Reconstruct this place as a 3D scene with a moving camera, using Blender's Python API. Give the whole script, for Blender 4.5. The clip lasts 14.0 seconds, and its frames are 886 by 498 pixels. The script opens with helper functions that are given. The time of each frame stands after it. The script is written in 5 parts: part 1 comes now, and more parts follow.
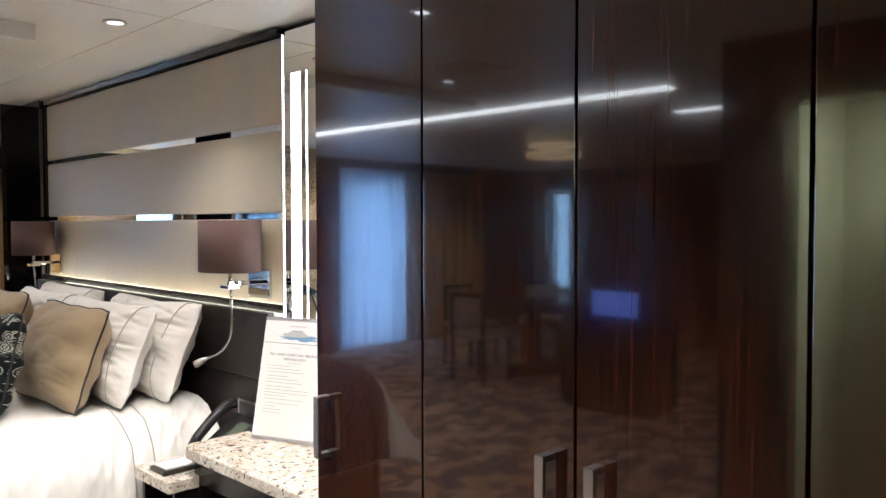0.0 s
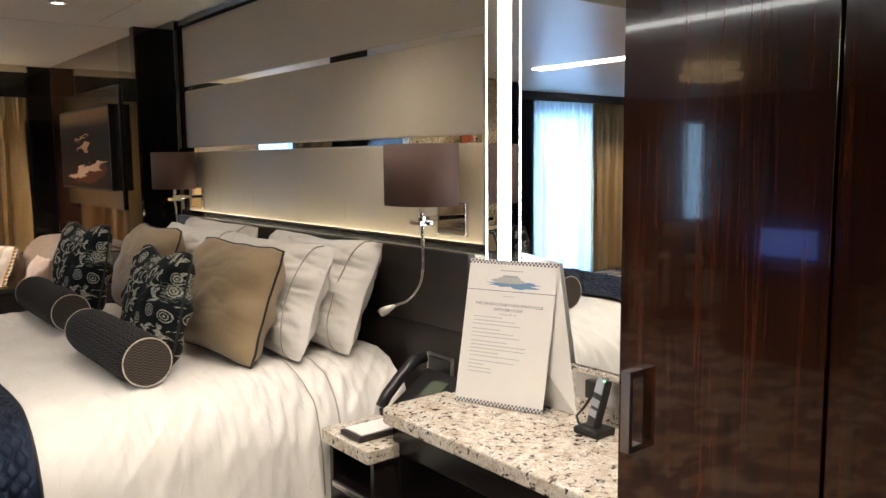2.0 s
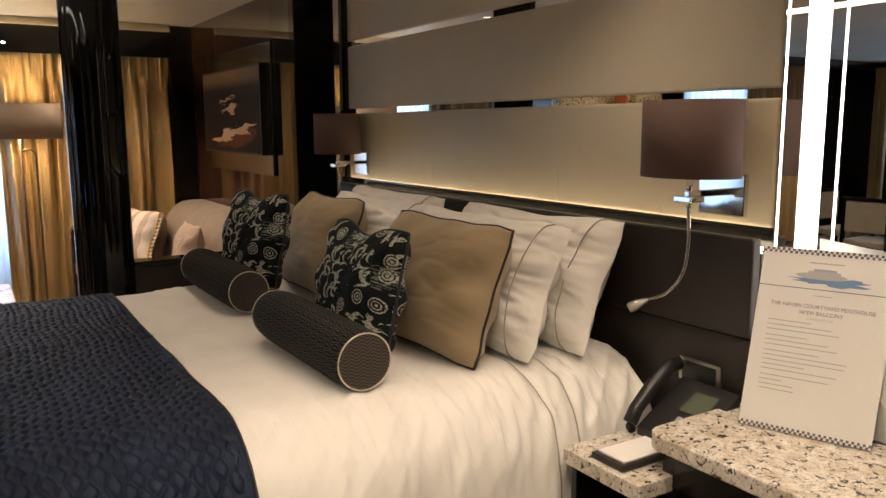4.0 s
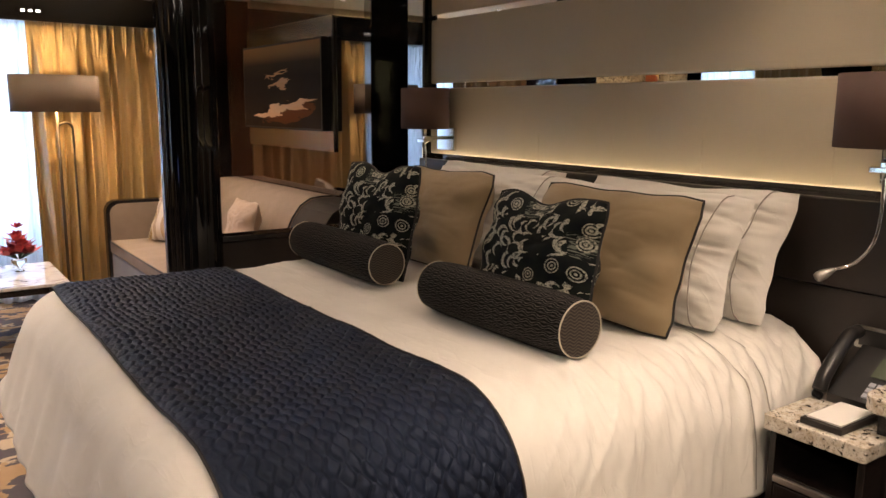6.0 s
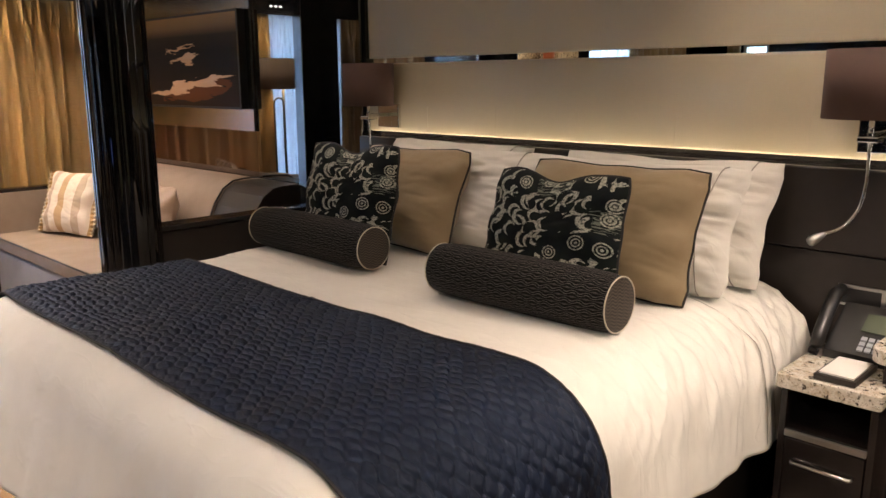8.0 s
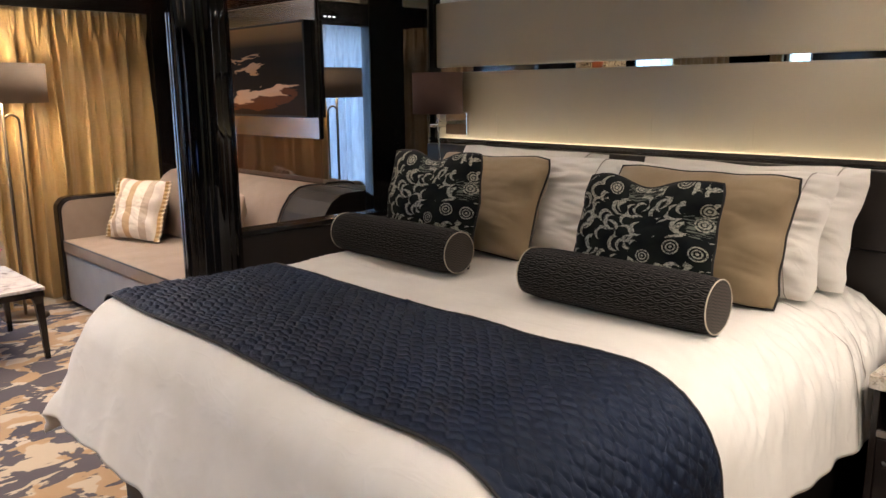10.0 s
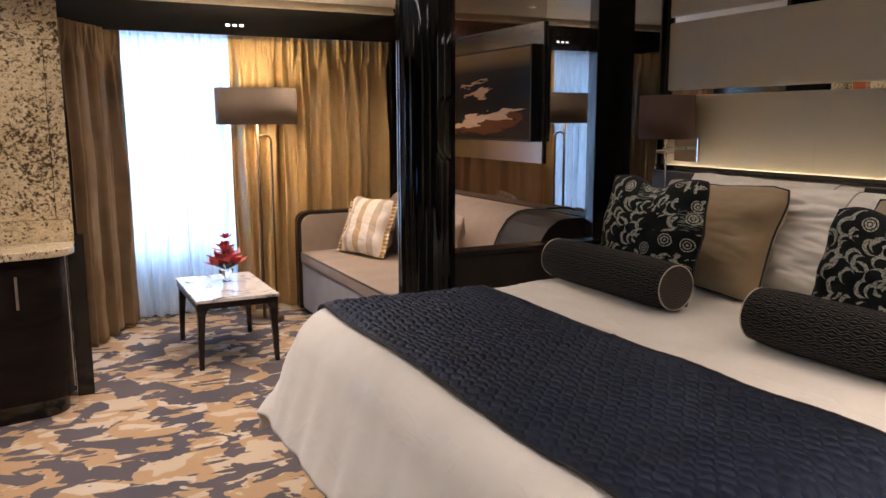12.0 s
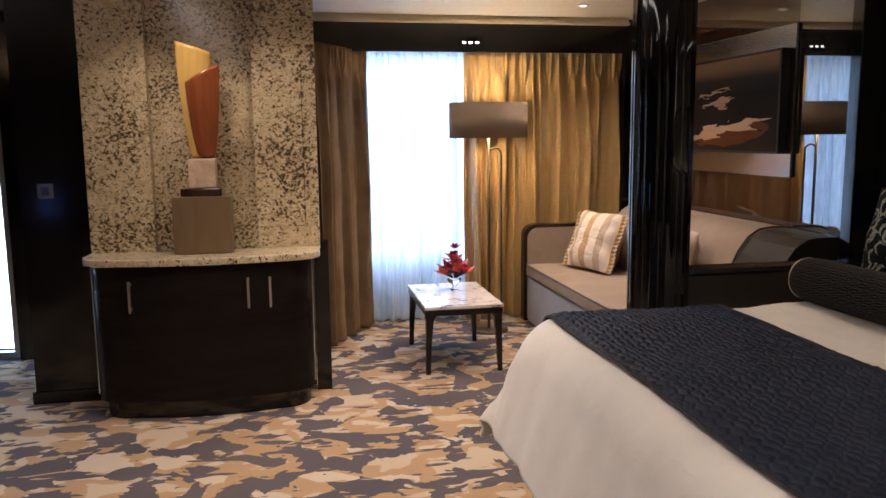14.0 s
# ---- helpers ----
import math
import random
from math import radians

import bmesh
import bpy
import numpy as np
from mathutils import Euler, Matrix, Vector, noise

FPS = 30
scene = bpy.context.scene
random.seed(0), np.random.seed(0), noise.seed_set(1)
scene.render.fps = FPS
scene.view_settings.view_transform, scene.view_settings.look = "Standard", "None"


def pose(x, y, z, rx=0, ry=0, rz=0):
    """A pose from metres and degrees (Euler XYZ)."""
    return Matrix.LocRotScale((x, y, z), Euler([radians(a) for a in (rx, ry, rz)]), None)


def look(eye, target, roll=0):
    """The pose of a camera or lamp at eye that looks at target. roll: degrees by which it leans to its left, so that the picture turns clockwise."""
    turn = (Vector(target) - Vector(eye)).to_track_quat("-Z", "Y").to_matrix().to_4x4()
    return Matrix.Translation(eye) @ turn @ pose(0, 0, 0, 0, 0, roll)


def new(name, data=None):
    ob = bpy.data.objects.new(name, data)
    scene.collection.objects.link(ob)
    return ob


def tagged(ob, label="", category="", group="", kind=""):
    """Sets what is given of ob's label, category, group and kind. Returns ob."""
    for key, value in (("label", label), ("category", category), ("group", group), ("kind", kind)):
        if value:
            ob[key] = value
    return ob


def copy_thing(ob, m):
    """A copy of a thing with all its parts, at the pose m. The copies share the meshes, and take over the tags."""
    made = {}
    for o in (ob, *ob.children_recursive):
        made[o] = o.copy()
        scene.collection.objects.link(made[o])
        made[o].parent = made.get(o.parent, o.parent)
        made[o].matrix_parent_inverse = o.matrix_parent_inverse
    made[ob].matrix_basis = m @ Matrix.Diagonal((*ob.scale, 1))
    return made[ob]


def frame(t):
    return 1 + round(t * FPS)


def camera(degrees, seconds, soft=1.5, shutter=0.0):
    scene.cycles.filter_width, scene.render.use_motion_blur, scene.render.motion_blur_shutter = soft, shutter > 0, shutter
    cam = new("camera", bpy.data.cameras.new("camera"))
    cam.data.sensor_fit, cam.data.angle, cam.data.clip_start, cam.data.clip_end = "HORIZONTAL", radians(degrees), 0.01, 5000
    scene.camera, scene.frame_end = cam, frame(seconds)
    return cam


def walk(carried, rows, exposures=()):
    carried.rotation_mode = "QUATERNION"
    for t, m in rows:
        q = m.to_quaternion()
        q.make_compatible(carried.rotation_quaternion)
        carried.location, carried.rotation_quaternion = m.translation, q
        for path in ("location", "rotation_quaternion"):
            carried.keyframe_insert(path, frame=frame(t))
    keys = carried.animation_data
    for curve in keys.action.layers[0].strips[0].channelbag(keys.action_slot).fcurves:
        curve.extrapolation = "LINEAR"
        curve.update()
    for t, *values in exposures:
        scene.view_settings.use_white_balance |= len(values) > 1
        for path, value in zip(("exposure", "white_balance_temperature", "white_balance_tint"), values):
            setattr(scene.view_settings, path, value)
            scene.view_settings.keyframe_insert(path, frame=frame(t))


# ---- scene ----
cam = camera(58.8, 14.0)
PATH = [
    (0, (0.216, 0.299, 1.625), (1.628, 1.715, 1.556), -0.1),
    (0.5, (0.199, 0.402, 1.602), (1.584, 1.839, 1.472), 0.1),
    (1, (0.229, 0.595, 1.584), (1.6, 2.041, 1.406), 0.2),
    (1.5, (0.24, 0.771, 1.576), (1.555, 2.264, 1.368), 0.2),
    (2, (0.221, 1.005, 1.581), (1.462, 2.558, 1.354), -0.5),
    (2.5, (0.221, 1.197, 1.554), (1.349, 2.832, 1.323), -0.6),
    (3, (0.275, 1.382, 1.566), (1.326, 3.062, 1.294), -0.6),
    (3.5, (0.253, 1.511, 1.568), (1.273, 3.202, 1.253), -0.3),
    (4, (0.129, 1.67, 1.567), (1.165, 3.352, 1.258), -0.3),
    (4.2, (0.09, 1.737, 1.566), (1.096, 3.437, 1.248), -0.6),
    (6.3, (-0.538, 2.099, 1.519), (0.626, 3.683, 1.15), 0.4),
    (6.5, (-0.585, 2.144, 1.525), (0.606, 3.703, 1.138), 0.3),
    (6.7, (-0.606, 2.203, 1.524), (0.614, 3.736, 1.125), 0.2),
    (7, (-0.629, 2.288, 1.528), (0.645, 3.775, 1.119), 0.5),
    (7.2, (-0.653, 2.324, 1.531), (0.66, 3.774, 1.115), 0.7),
    (9.3, (-0.962, 2.468, 1.541), (0.469, 3.803, 1.136), -1.0),
    (9.5, (-0.971, 2.482, 1.54), (0.456, 3.824, 1.135), -1.0),
    (10, (-0.99, 2.497, 1.548), (0.355, 3.918, 1.151), -0.6),
    (10.5, (-0.958, 2.513, 1.536), (0.262, 4.053, 1.163), -0.0),
    (11, (-0.916, 2.534, 1.531), (0.18, 4.169, 1.179), 0.2),
    (11.5, (-0.886, 2.548, 1.512), (0.105, 4.253, 1.177), 0.5),
    (12, (-0.866, 2.55, 1.52), (0.021, 4.313, 1.195), -0.1),
    (12.5, (-0.847, 2.55, 1.516), (-0.087, 4.373, 1.199), -0.5),
    (13, (-0.843, 2.563, 1.501), (-0.231, 4.442, 1.197), -0.7),
    (13.5, (-0.861, 2.589, 1.484), (-0.376, 4.507, 1.194), -0.7),
    (14, (-0.869, 2.588, 1.495), (-0.514, 4.536, 1.214), -0.6),
]
EXPOSURES = [(0.0, 0.6, 5000, 10), (1.5, 0.25, 5400, 10), (2.5, -0.1, 5450, 12), (4.0, -0.38, 6300, 15), (6.5, -0.2, 6400, 20), (9.5, 0.1, 5550, 15),
             (10.5, 0.05, 5600, 15), (12.0, -0.15, 5750, 18), (14.0, -0.3, 5950, 20)]
walk(cam, [(t, look(eye, target, roll)) for t, eye, target, roll in PATH], EXPOSURES)

# ---- light ----
world = bpy.data.worlds.new("sky")
scene.world = world
world.use_nodes = True
wn = world.node_tree.nodes
sky = wn.new("ShaderNodeTexSky")
sky.sky_type, sky.sun_disc, sky.sun_elevation, sky.sun_rotation = "NISHITA", False, radians(35), radians(40)
wn["Background"].inputs["Strength"].default_value = 0.12
world.node_tree.links.new(sky.outputs[0], wn["Background"].inputs["Color"])


def area(name, x, y, z, sx, sy, power, colour, rx=0, ry=0, rz=0, spread=180):
    d = bpy.data.lights.new(name, "AREA")
    d.shape, d.size, d.size_y, d.energy, d.color, d.spread = "RECTANGLE", sx, sy, power, colour, radians(spread)
    ob = new(name, d)
    ob.matrix_world = pose(x, y, z, rx, ry, rz)
    return ob


def spot(x, y, z, power, colour, degrees=115, blend=0.8):
    d = bpy.data.lights.new("downlight_beam", "SPOT")
    d.energy, d.color, d.spot_size, d.spot_blend, d.shadow_soft_size = power, colour, radians(degrees), blend, 0.04
    ob = new("downlight_beam", d)
    ob.location = (x, y, z)


WARM = (1.0, 0.80, 0.57)
DAY = (0.56, 0.79, 1.0)
CEIL = 2.41
# daylight in the two window openings
area("window_daylight", 0.42, 9.2, 1.32, 1.75, 1.65, 75, DAY, 90, 0, 180)
area("balcony_daylight", -3.72, 8.55, 1.08, 1.75, 2.1, 100, DAY, 90, 0, 180)
area("dining_daylight", -7.45, 7.62, 1.33, 0.36, 1.45, 8, DAY, 90, 0, 270)
# Downlight places are assumed; several are added to brighten headboard, runner and dining curtain.
SPOTS = [(1.35, 2.35, 92), (0.55, 2.45, 95), (1.5, 3.4, 28), (0.95, 4.6, 14), (1.2, 5.15, 16), (-0.55, 3.4, 55), (-0.6, 5.7, 75), (-1.0, 5.9, 60), (-1.5, 6.72, 30), (-0.9, 6.75, 22), (0.25, 6.9, 75), (0.95, 7.1, 52), (1.15, 8.05, 60), (-0.1, 7.75, 48), (-4.9, 7.3, 90), (0.35, 0.6, 60), (0.35, -0.9, 40), (-2.2, 4.6, 45), (-4.6, 5.6, 70), (-3.2, 2.6, 30)]
for sx_, sy_, p_ in SPOTS:
    spot(sx_, sy_, (CEIL - 0.10) if (-1.05 < sx_ < 1.29 and 3.65 < sy_ < 5.55) else CEIL - 0.03, p_, WARM)

# ---- materials ----


def material(name, base, rough=0.5, metal=0.0, build=None, **extra):
    m = bpy.data.materials.new(name)
    m.use_nodes = True
    b = m.node_tree.nodes["Principled BSDF"]
    b.inputs["Base Color"].default_value = (*base, 1)
    b.inputs["Roughness"].default_value = rough
    b.inputs["Metallic"].default_value = metal
    for k, v in extra.items():
        b.inputs[k.replace("_", " ")].default_value = v
    if build:
        build(m.node_tree, b)
    return m


def node(tree, kind, operation="", data_type="", blend_type="", voronoi_dimensions=""):
    n = tree.nodes.new("ShaderNode" + kind)
    if data_type:
        n.data_type = data_type
    if blend_type:
        n.blend_type = blend_type
    if operation:
        n.operation = operation
    if voronoi_dimensions:
        n.voronoi_dimensions = voronoi_dimensions
    return n


def coords(tree, scale=(1, 1, 1), space="Object", rot=(0, 0, 0)):
    c, mp = node(tree, "TexCoord"), node(tree, "Mapping")
    mp.inputs["Scale"].default_value = scale
    mp.inputs["Rotation"].default_value = rot
    tree.links.new(c.outputs[space], mp.inputs["Vector"])
    return mp.outputs[0]


def noise_tex(tree, vec, scale, detail=4, rough=0.55, distort=0.0):
    n = node(tree, "TexNoise")
    n.inputs["Scale"].default_value, n.inputs["Detail"].default_value = scale, detail
    n.inputs["Roughness"].default_value, n.inputs["Distortion"].default_value = rough, distort
    tree.links.new(vec, n.inputs["Vector"])
    return n.outputs["Fac"]


def ramp(tree, fac, stops, interp="LINEAR"):
    r = node(tree, "ValToRGB")
    r.color_ramp.interpolation = interp
    while len(r.color_ramp.elements) < len(stops):
        r.color_ramp.elements.new(0.5)
    for e, (p, c) in zip(r.color_ramp.elements, stops):
        e.position, e.color = p, (*c, 1)
    tree.links.new(fac, r.inputs[0])
    return r.outputs[0]


def mix(tree, fac, a, b, mode="MIX"):
    n = node(tree, "Mix", data_type="RGBA", blend_type=mode)
    for socket, v in ((n.inputs[0], fac), (n.inputs[6], a), (n.inputs[7], b)):
        if isinstance(v, (int, float)):
            socket.default_value = v
        elif isinstance(v, tuple):
            socket.default_value = (*v, 1)
        else:
            tree.links.new(v, socket)
    return n.outputs[2]


def maths(tree, op, a, b=0.0):
    n = node(tree, "Math", operation=op)
    for socket, v in ((n.inputs[0], a), (n.inputs[1], b)):
        if isinstance(v, (int, float)):
            socket.default_value = v
        else:
            tree.links.new(v, socket)
    return n.outputs[0]


def bump(tree, b, height, strength=0.2, dist=0.01):
    n = node(tree, "Bump")
    n.inputs["Strength"].default_value, n.inputs["Distance"].default_value = strength, dist
    tree.links.new(height, n.inputs["Height"])
    tree.links.new(n.outputs[0], b.inputs["Normal"])


def cloth(c, c2, weave=700.0, strength=0.25, wear=6.0):
    def build(tree, b):
        v = coords(tree)
        col = ramp(tree, noise_tex(tree, v, wear, 5), [(0.3, c), (0.7, c2)])
        tree.links.new(col, b.inputs["Base Color"])
        h = maths(tree, "ADD", noise_tex(tree, v, weave, 2), maths(tree, "MULTIPLY", noise_tex(tree, v, 28, 3), 1.5))
        bump(tree, b, h, strength, 0.002)
    return build


def gloss_wood(dark, red, streak=60.0, rot=(0, 0, 0), scale=(1, 1, 0.04)):
    def build(tree, b):
        v = coords(tree, scale, rot=rot)
        fine = noise_tex(tree, v, streak, 6, 0.65, 0.4)
        broad = noise_tex(tree, v, streak * 0.13, 3)
        col = ramp(tree, fine, [(0.35, dark), (0.62, red), (0.8, dark)])
        col = mix(tree, broad, col, dark)
        tree.links.new(col, b.inputs["Base Color"])
        bump(tree, b, maths(tree, "ADD", noise_tex(tree, coords(tree), 7.0, 2), maths(tree, "MULTIPLY", noise_tex(tree, coords(tree, (1, 1, 0.3)), 45.0, 2), 0.12)), 0.05, 0.004)
    return build


def granite(light, warm, dark, size=42.0, fleck=0.385, streaks=False):
    def build(tree, b):
        v = coords(tree)
        big = ramp(tree, noise_tex(tree, v, size * 0.45, 8, 0.7, 0.8), [(0.36, warm), (0.62, light)])
        spots = ramp(tree, noise_tex(tree, v, size, 5, 0.66, 0.6), [(fleck, (0, 0, 0)), (fleck + 0.03, (1, 1, 1))])
        fine = ramp(tree, noise_tex(tree, v, size * 3.4, 4, 0.7), [(0.35, (0.2, 0.17, 0.14)), (0.46, (1, 1, 1))])
        col = mix(tree, spots, dark, big)
        col = mix(tree, 0.75, col, fine, "MULTIPLY")
        if streaks:
            drift = noise_tex(tree, coords(tree, (0.9, 0.9, 1.1), rot=(0, 0.5, 0)), size * 1.75, 7, 0.72, 0.25)
            veil = noise_tex(tree, v, 3.0, 3)
            mask = ramp(tree, maths(tree, "ADD", drift, maths(tree, "MULTIPLY", maths(tree, "SUBTRACT", veil, 0.5), 0.35)), [(0.425, (0, 0, 0)), (0.49, (1, 1, 1))])
            col = mix(tree, mask, (0.085, 0.056, 0.030), col)
        tree.links.new(col, b.inputs["Base Color"])
    return build


def carpet(tree, b):
    v = coords(tree)
    shape = noise_tex(tree, coords(tree, (0.95, 1.0, 1)), 4.4, 4.5, 0.5, 0.35)
    mask = ramp(tree, shape, [(0.492, (0, 0, 0)), (0.502, (1, 1, 1))])
    second = noise_tex(tree, coords(tree, (0.8, 1.1, 1), rot=(0, 0, 0.5)), 3.6, 3, 0.5, 0.3)
    pale = ramp(tree, second, [(0.45, (0.55, 0.44, 0.32)), (0.46, (0.46, 0.30, 0.165)), (0.57, (0.44, 0.285, 0.155)), (0.58, (0.58, 0.48, 0.37))])
    deep = ramp(tree, noise_tex(tree, v, 1.3, 3), [(0.35, (0.078, 0.070, 0.088)), (0.65, (0.115, 0.096, 0.105))])
    streak = noise_tex(tree, coords(tree, (0.7, 1.8, 1), rot=(0, 0, -0.25)), 4.5, 3, 0.5, 0.6)
    cut = ramp(tree, streak, [(0.60, (0, 0, 0)), (0.61, (1, 1, 1))])
    col = mix(tree, mask, deep, pale)
    col = mix(tree, cut, col, pale)
    cut2 = ramp(tree, noise_tex(tree, coords(tree, (0.6, 2.0, 1), rot=(0, 0, 0.2)), 5.5, 3, 0.5, 0.4), [(0.615, (0, 0, 0)), (0.625, (1, 1, 1))])
    col = mix(tree, cut2, col, deep)
    tuft = noise_tex(tree, v, 420, 2)
    col = mix(tree, 0.35, col, ramp(tree, tuft, [(0.3, (0.6, 0.6, 0.6)), (0.7, (1.0, 1.0, 1.0))]), "MULTIPLY")
    tree.links.new(col, b.inputs["Base Color"])
    bump(tree, b, tuft, 0.5, 0.004)


def marble(tree, b):
    v = coords(tree)
    w = noise_tex(tree, v, 5.0, 8, 0.62, 1.8)
    col = ramp(tree, w, [(0.36, (0.16, 0.13, 0.15)), (0.44, (0.62, 0.57, 0.55)), (0.58, (0.75, 0.72, 0.70)), (0.66, (0.42, 0.30, 0.22)), (0.72, (0.72, 0.68, 0.64))])
    tree.links.new(col, b.inputs["Base Color"])


def rings(tree, b):
    # crescents and concentric circles woven into a near-black ground
    v = coords(tree, (1, 1, 1), "UV")

    def cells(scale, shift, rand):
        add = node(tree, "VectorMath", operation="ADD")
        add.inputs[1].default_value = shift
        tree.links.new(v, add.inputs[0])
        vo = node(tree, "TexVoronoi", voronoi_dimensions="2D")
        vo.inputs["Scale"].default_value, vo.inputs["Randomness"].default_value = scale, rand
        tree.links.new(add.outputs[0], vo.inputs["Vector"])
        pick = node(tree, "SeparateColor")
        tree.links.new(vo.outputs["Color"], pick.inputs[0])
        return vo.outputs["Distance"], pick.outputs[0], pick.outputs[1]

    def both(*fs):
        out = fs[0]
        for f in fs[1:]:
            out = maths(tree, "MULTIPLY", out, f)
        return out

    d, p, q = cells(6.2, (0.13, 0.07, 0), 0.75)
    wave = maths(tree, "SINE", maths(tree, "MULTIPLY", d, 50.0))
    circle = both(maths(tree, "GREATER_THAN", wave, 0.15), maths(tree, "LESS_THAN", d, 0.33), maths(tree, "GREATER_THAN", p, 0.80))
    disc = both(maths(tree, "LESS_THAN", d, 0.22), maths(tree, "GREATER_THAN", wave, -0.55), maths(tree, "GREATER_THAN", p, 0.90))

    def moons(scale, shift, move, limit):
        da, pa, qa = cells(scale, shift, 0.8)
        db, pb, qb = cells(scale, (shift[0] + move[0], shift[1] + move[1], 0), 0.8)
        return both(maths(tree, "LESS_THAN", da, 0.40), maths(tree, "GREATER_THAN", db, 0.345), maths(tree, "LESS_THAN", db, 0.60), maths(tree, "LESS_THAN", p, 0.80), maths(tree, "GREATER_THAN", pa, limit))
    moon = maths(tree, "MAXIMUM", moons(6.7, (0.0, 0.0, 0), (-0.022, -0.006), 0.05), moons(5.9, (0.41, 0.27, 0), (0.021, 0.011), 0.15))
    moon = maths(tree, "MAXIMUM", moon, moons(7.6, (0.83, 0.59, 0), (-0.017, 0.012), 0.25))
    stripe = both(maths(tree, "GREATER_THAN", maths(tree, "SINE", maths(tree, "ADD", maths(tree, "MULTIPLY", noise_tex(tree, v, 5, 2), 30.0), maths(tree, "MULTIPLY", noise_tex(tree, coords(tree, (0.2, 3, 1), "UV"), 9, 2), 40.0))), 0.45), maths(tree, "GREATER_THAN", q, 0.80))
    pattern = maths(tree, "MAXIMUM", maths(tree, "MAXIMUM", circle, disc), moon)
    yarn = noise_tex(tree, coords(tree, (1, 1, 1), "UV"), 75, 3)
    ground = ramp(tree, noise_tex(tree, v, 7, 4), [(0.3, (0.003, 0.004, 0.007)), (0.7, (0.010, 0.014, 0.011))])
    ground = mix(tree, maths(tree, "MULTIPLY", stripe, 0.7), ground, (0.20, 0.22, 0.18))
    pale = ramp(tree, yarn, [(0.38, (0.08, 0.088, 0.08)), (0.54, (0.44, 0.43, 0.35))])
    tree.links.new(mix(tree, pattern, ground, pale), b.inputs["Base Color"])
    bump(tree, b, maths(tree, "ADD", pattern, yarn), 0.25, 0.002)


def ripple(tree, b):
    # pale wavy thread lines on dark satin
    v = coords(tree, (1, 1, 1), "UV")
    s = node(tree, "SeparateXYZ")
    tree.links.new(v, s.inputs[0])
    bulge = maths(tree, "SINE", maths(tree, "MULTIPLY", s.outputs[0], 95.0))
    alt = maths(tree, "SINE", maths(tree, "MULTIPLY", s.outputs[1], 75.0))
    line = maths(tree, "SINE", maths(tree, "ADD", maths(tree, "MULTIPLY", s.outputs[1], 440.0), maths(tree, "MULTIPLY", maths(tree, "MULTIPLY", bulge, alt), 3.2)))
    f = maths(tree, "MULTIPLY", maths(tree, "GREATER_THAN", line, 0.5), maths(tree, "ADD", 0.45, maths(tree, "ABSOLUTE", maths(tree, "MULTIPLY", bulge, alt))))
    tree.links.new(mix(tree, f, (0.0035, 0.0032, 0.0035), (0.085, 0.077, 0.070)), b.inputs["Base Color"])
    bump(tree, b, line, 0.3, 0.0015)


def ripple_sheen(tree, b):
    # the same cloth with its end-on sheen painted in: browner, with faint waves
    v = coords(tree, (1, 1, 1), "UV")
    s = node(tree, "SeparateXYZ")
    tree.links.new(v, s.inputs[0])
    bulge = maths(tree, "SINE", maths(tree, "MULTIPLY", s.outputs[0], 120.0))
    line = maths(tree, "SINE", maths(tree, "ADD", maths(tree, "MULTIPLY", s.outputs[1], 420.0), maths(tree, "MULTIPLY", bulge, 2.6)))
    f = maths(tree, "ADD", 0.5, maths(tree, "MULTIPLY", line, 0.5))
    tree.links.new(mix(tree, f, (0.022, 0.018, 0.015), (0.085, 0.068, 0.054)), b.inputs["Base Color"])
    bump(tree, b, line, 0.25, 0.0012)


def sunset(tree, b):
    # aerial picture: dark land, a bright winding river, a warm sky
    v = coords(tree, (1, 1, 1), "UV")
    s = node(tree, "SeparateXYZ")
    tree.links.new(v, s.inputs[0])
    x, y = s.outputs[0], s.outputs[1]
    land = ramp(tree, y, [(0.0, (0.030, 0.018, 0.012)), (0.35, (0.016, 0.012, 0.011)), (0.62, (0.012, 0.012, 0.015)), (0.78, (0.035, 0.030, 0.030)), (0.88, (0.20, 0.135, 0.075)), (1.0, (0.30, 0.20, 0.105))])
    n = noise_tex(tree, coords(tree, (2.2, 5, 1), "UV"), 1.6, 5, 0.55, 0.6)
    wob = maths(tree, "MULTIPLY", maths(tree, "SUBTRACT", n, 0.5), 0.34)

    def band(rise, slope, x0, x1, half):
        off = maths(tree, "ABSOLUTE", maths(tree, "SUBTRACT", maths(tree, "SUBTRACT", y, rise), maths(tree, "ADD", maths(tree, "MULTIPLY", x, slope), wob)))
        f = maths(tree, "MULTIPLY", maths(tree, "SUBTRACT", x, x0), 3.14159 / (x1 - x0))
        inside = maths(tree, "MULTIPLY", maths(tree, "GREATER_THAN", x, x0), maths(tree, "LESS_THAN", x, x1))
        return maths(tree, "MULTIPLY", inside, maths(tree, "LESS_THAN", off, maths(tree, "MULTIPLY", maths(tree, "SINE", f), half)))
    river = band(0.10, 0.24, 0.12, 0.97, 0.062)
    bend = maths(tree, "MAXIMUM", band(0.42, 0.22, 0.34, 0.66, 0.030), band(0.58, 0.16, 0.30, 0.62, 0.016))
    glow = maths(tree, "MULTIPLY", band(0.02, 0.24, 0.25, 0.95, 0.10), 0.55)
    land = mix(tree, glow, land, (0.20, 0.062, 0.016))
    shine = mix(tree, n, (0.52, 0.26, 0.11), (0.62, 0.50, 0.38))
    tree.links.new(mix(tree, maths(tree, "MAXIMUM", river, bend), land, shine), b.inputs["Base Color"])


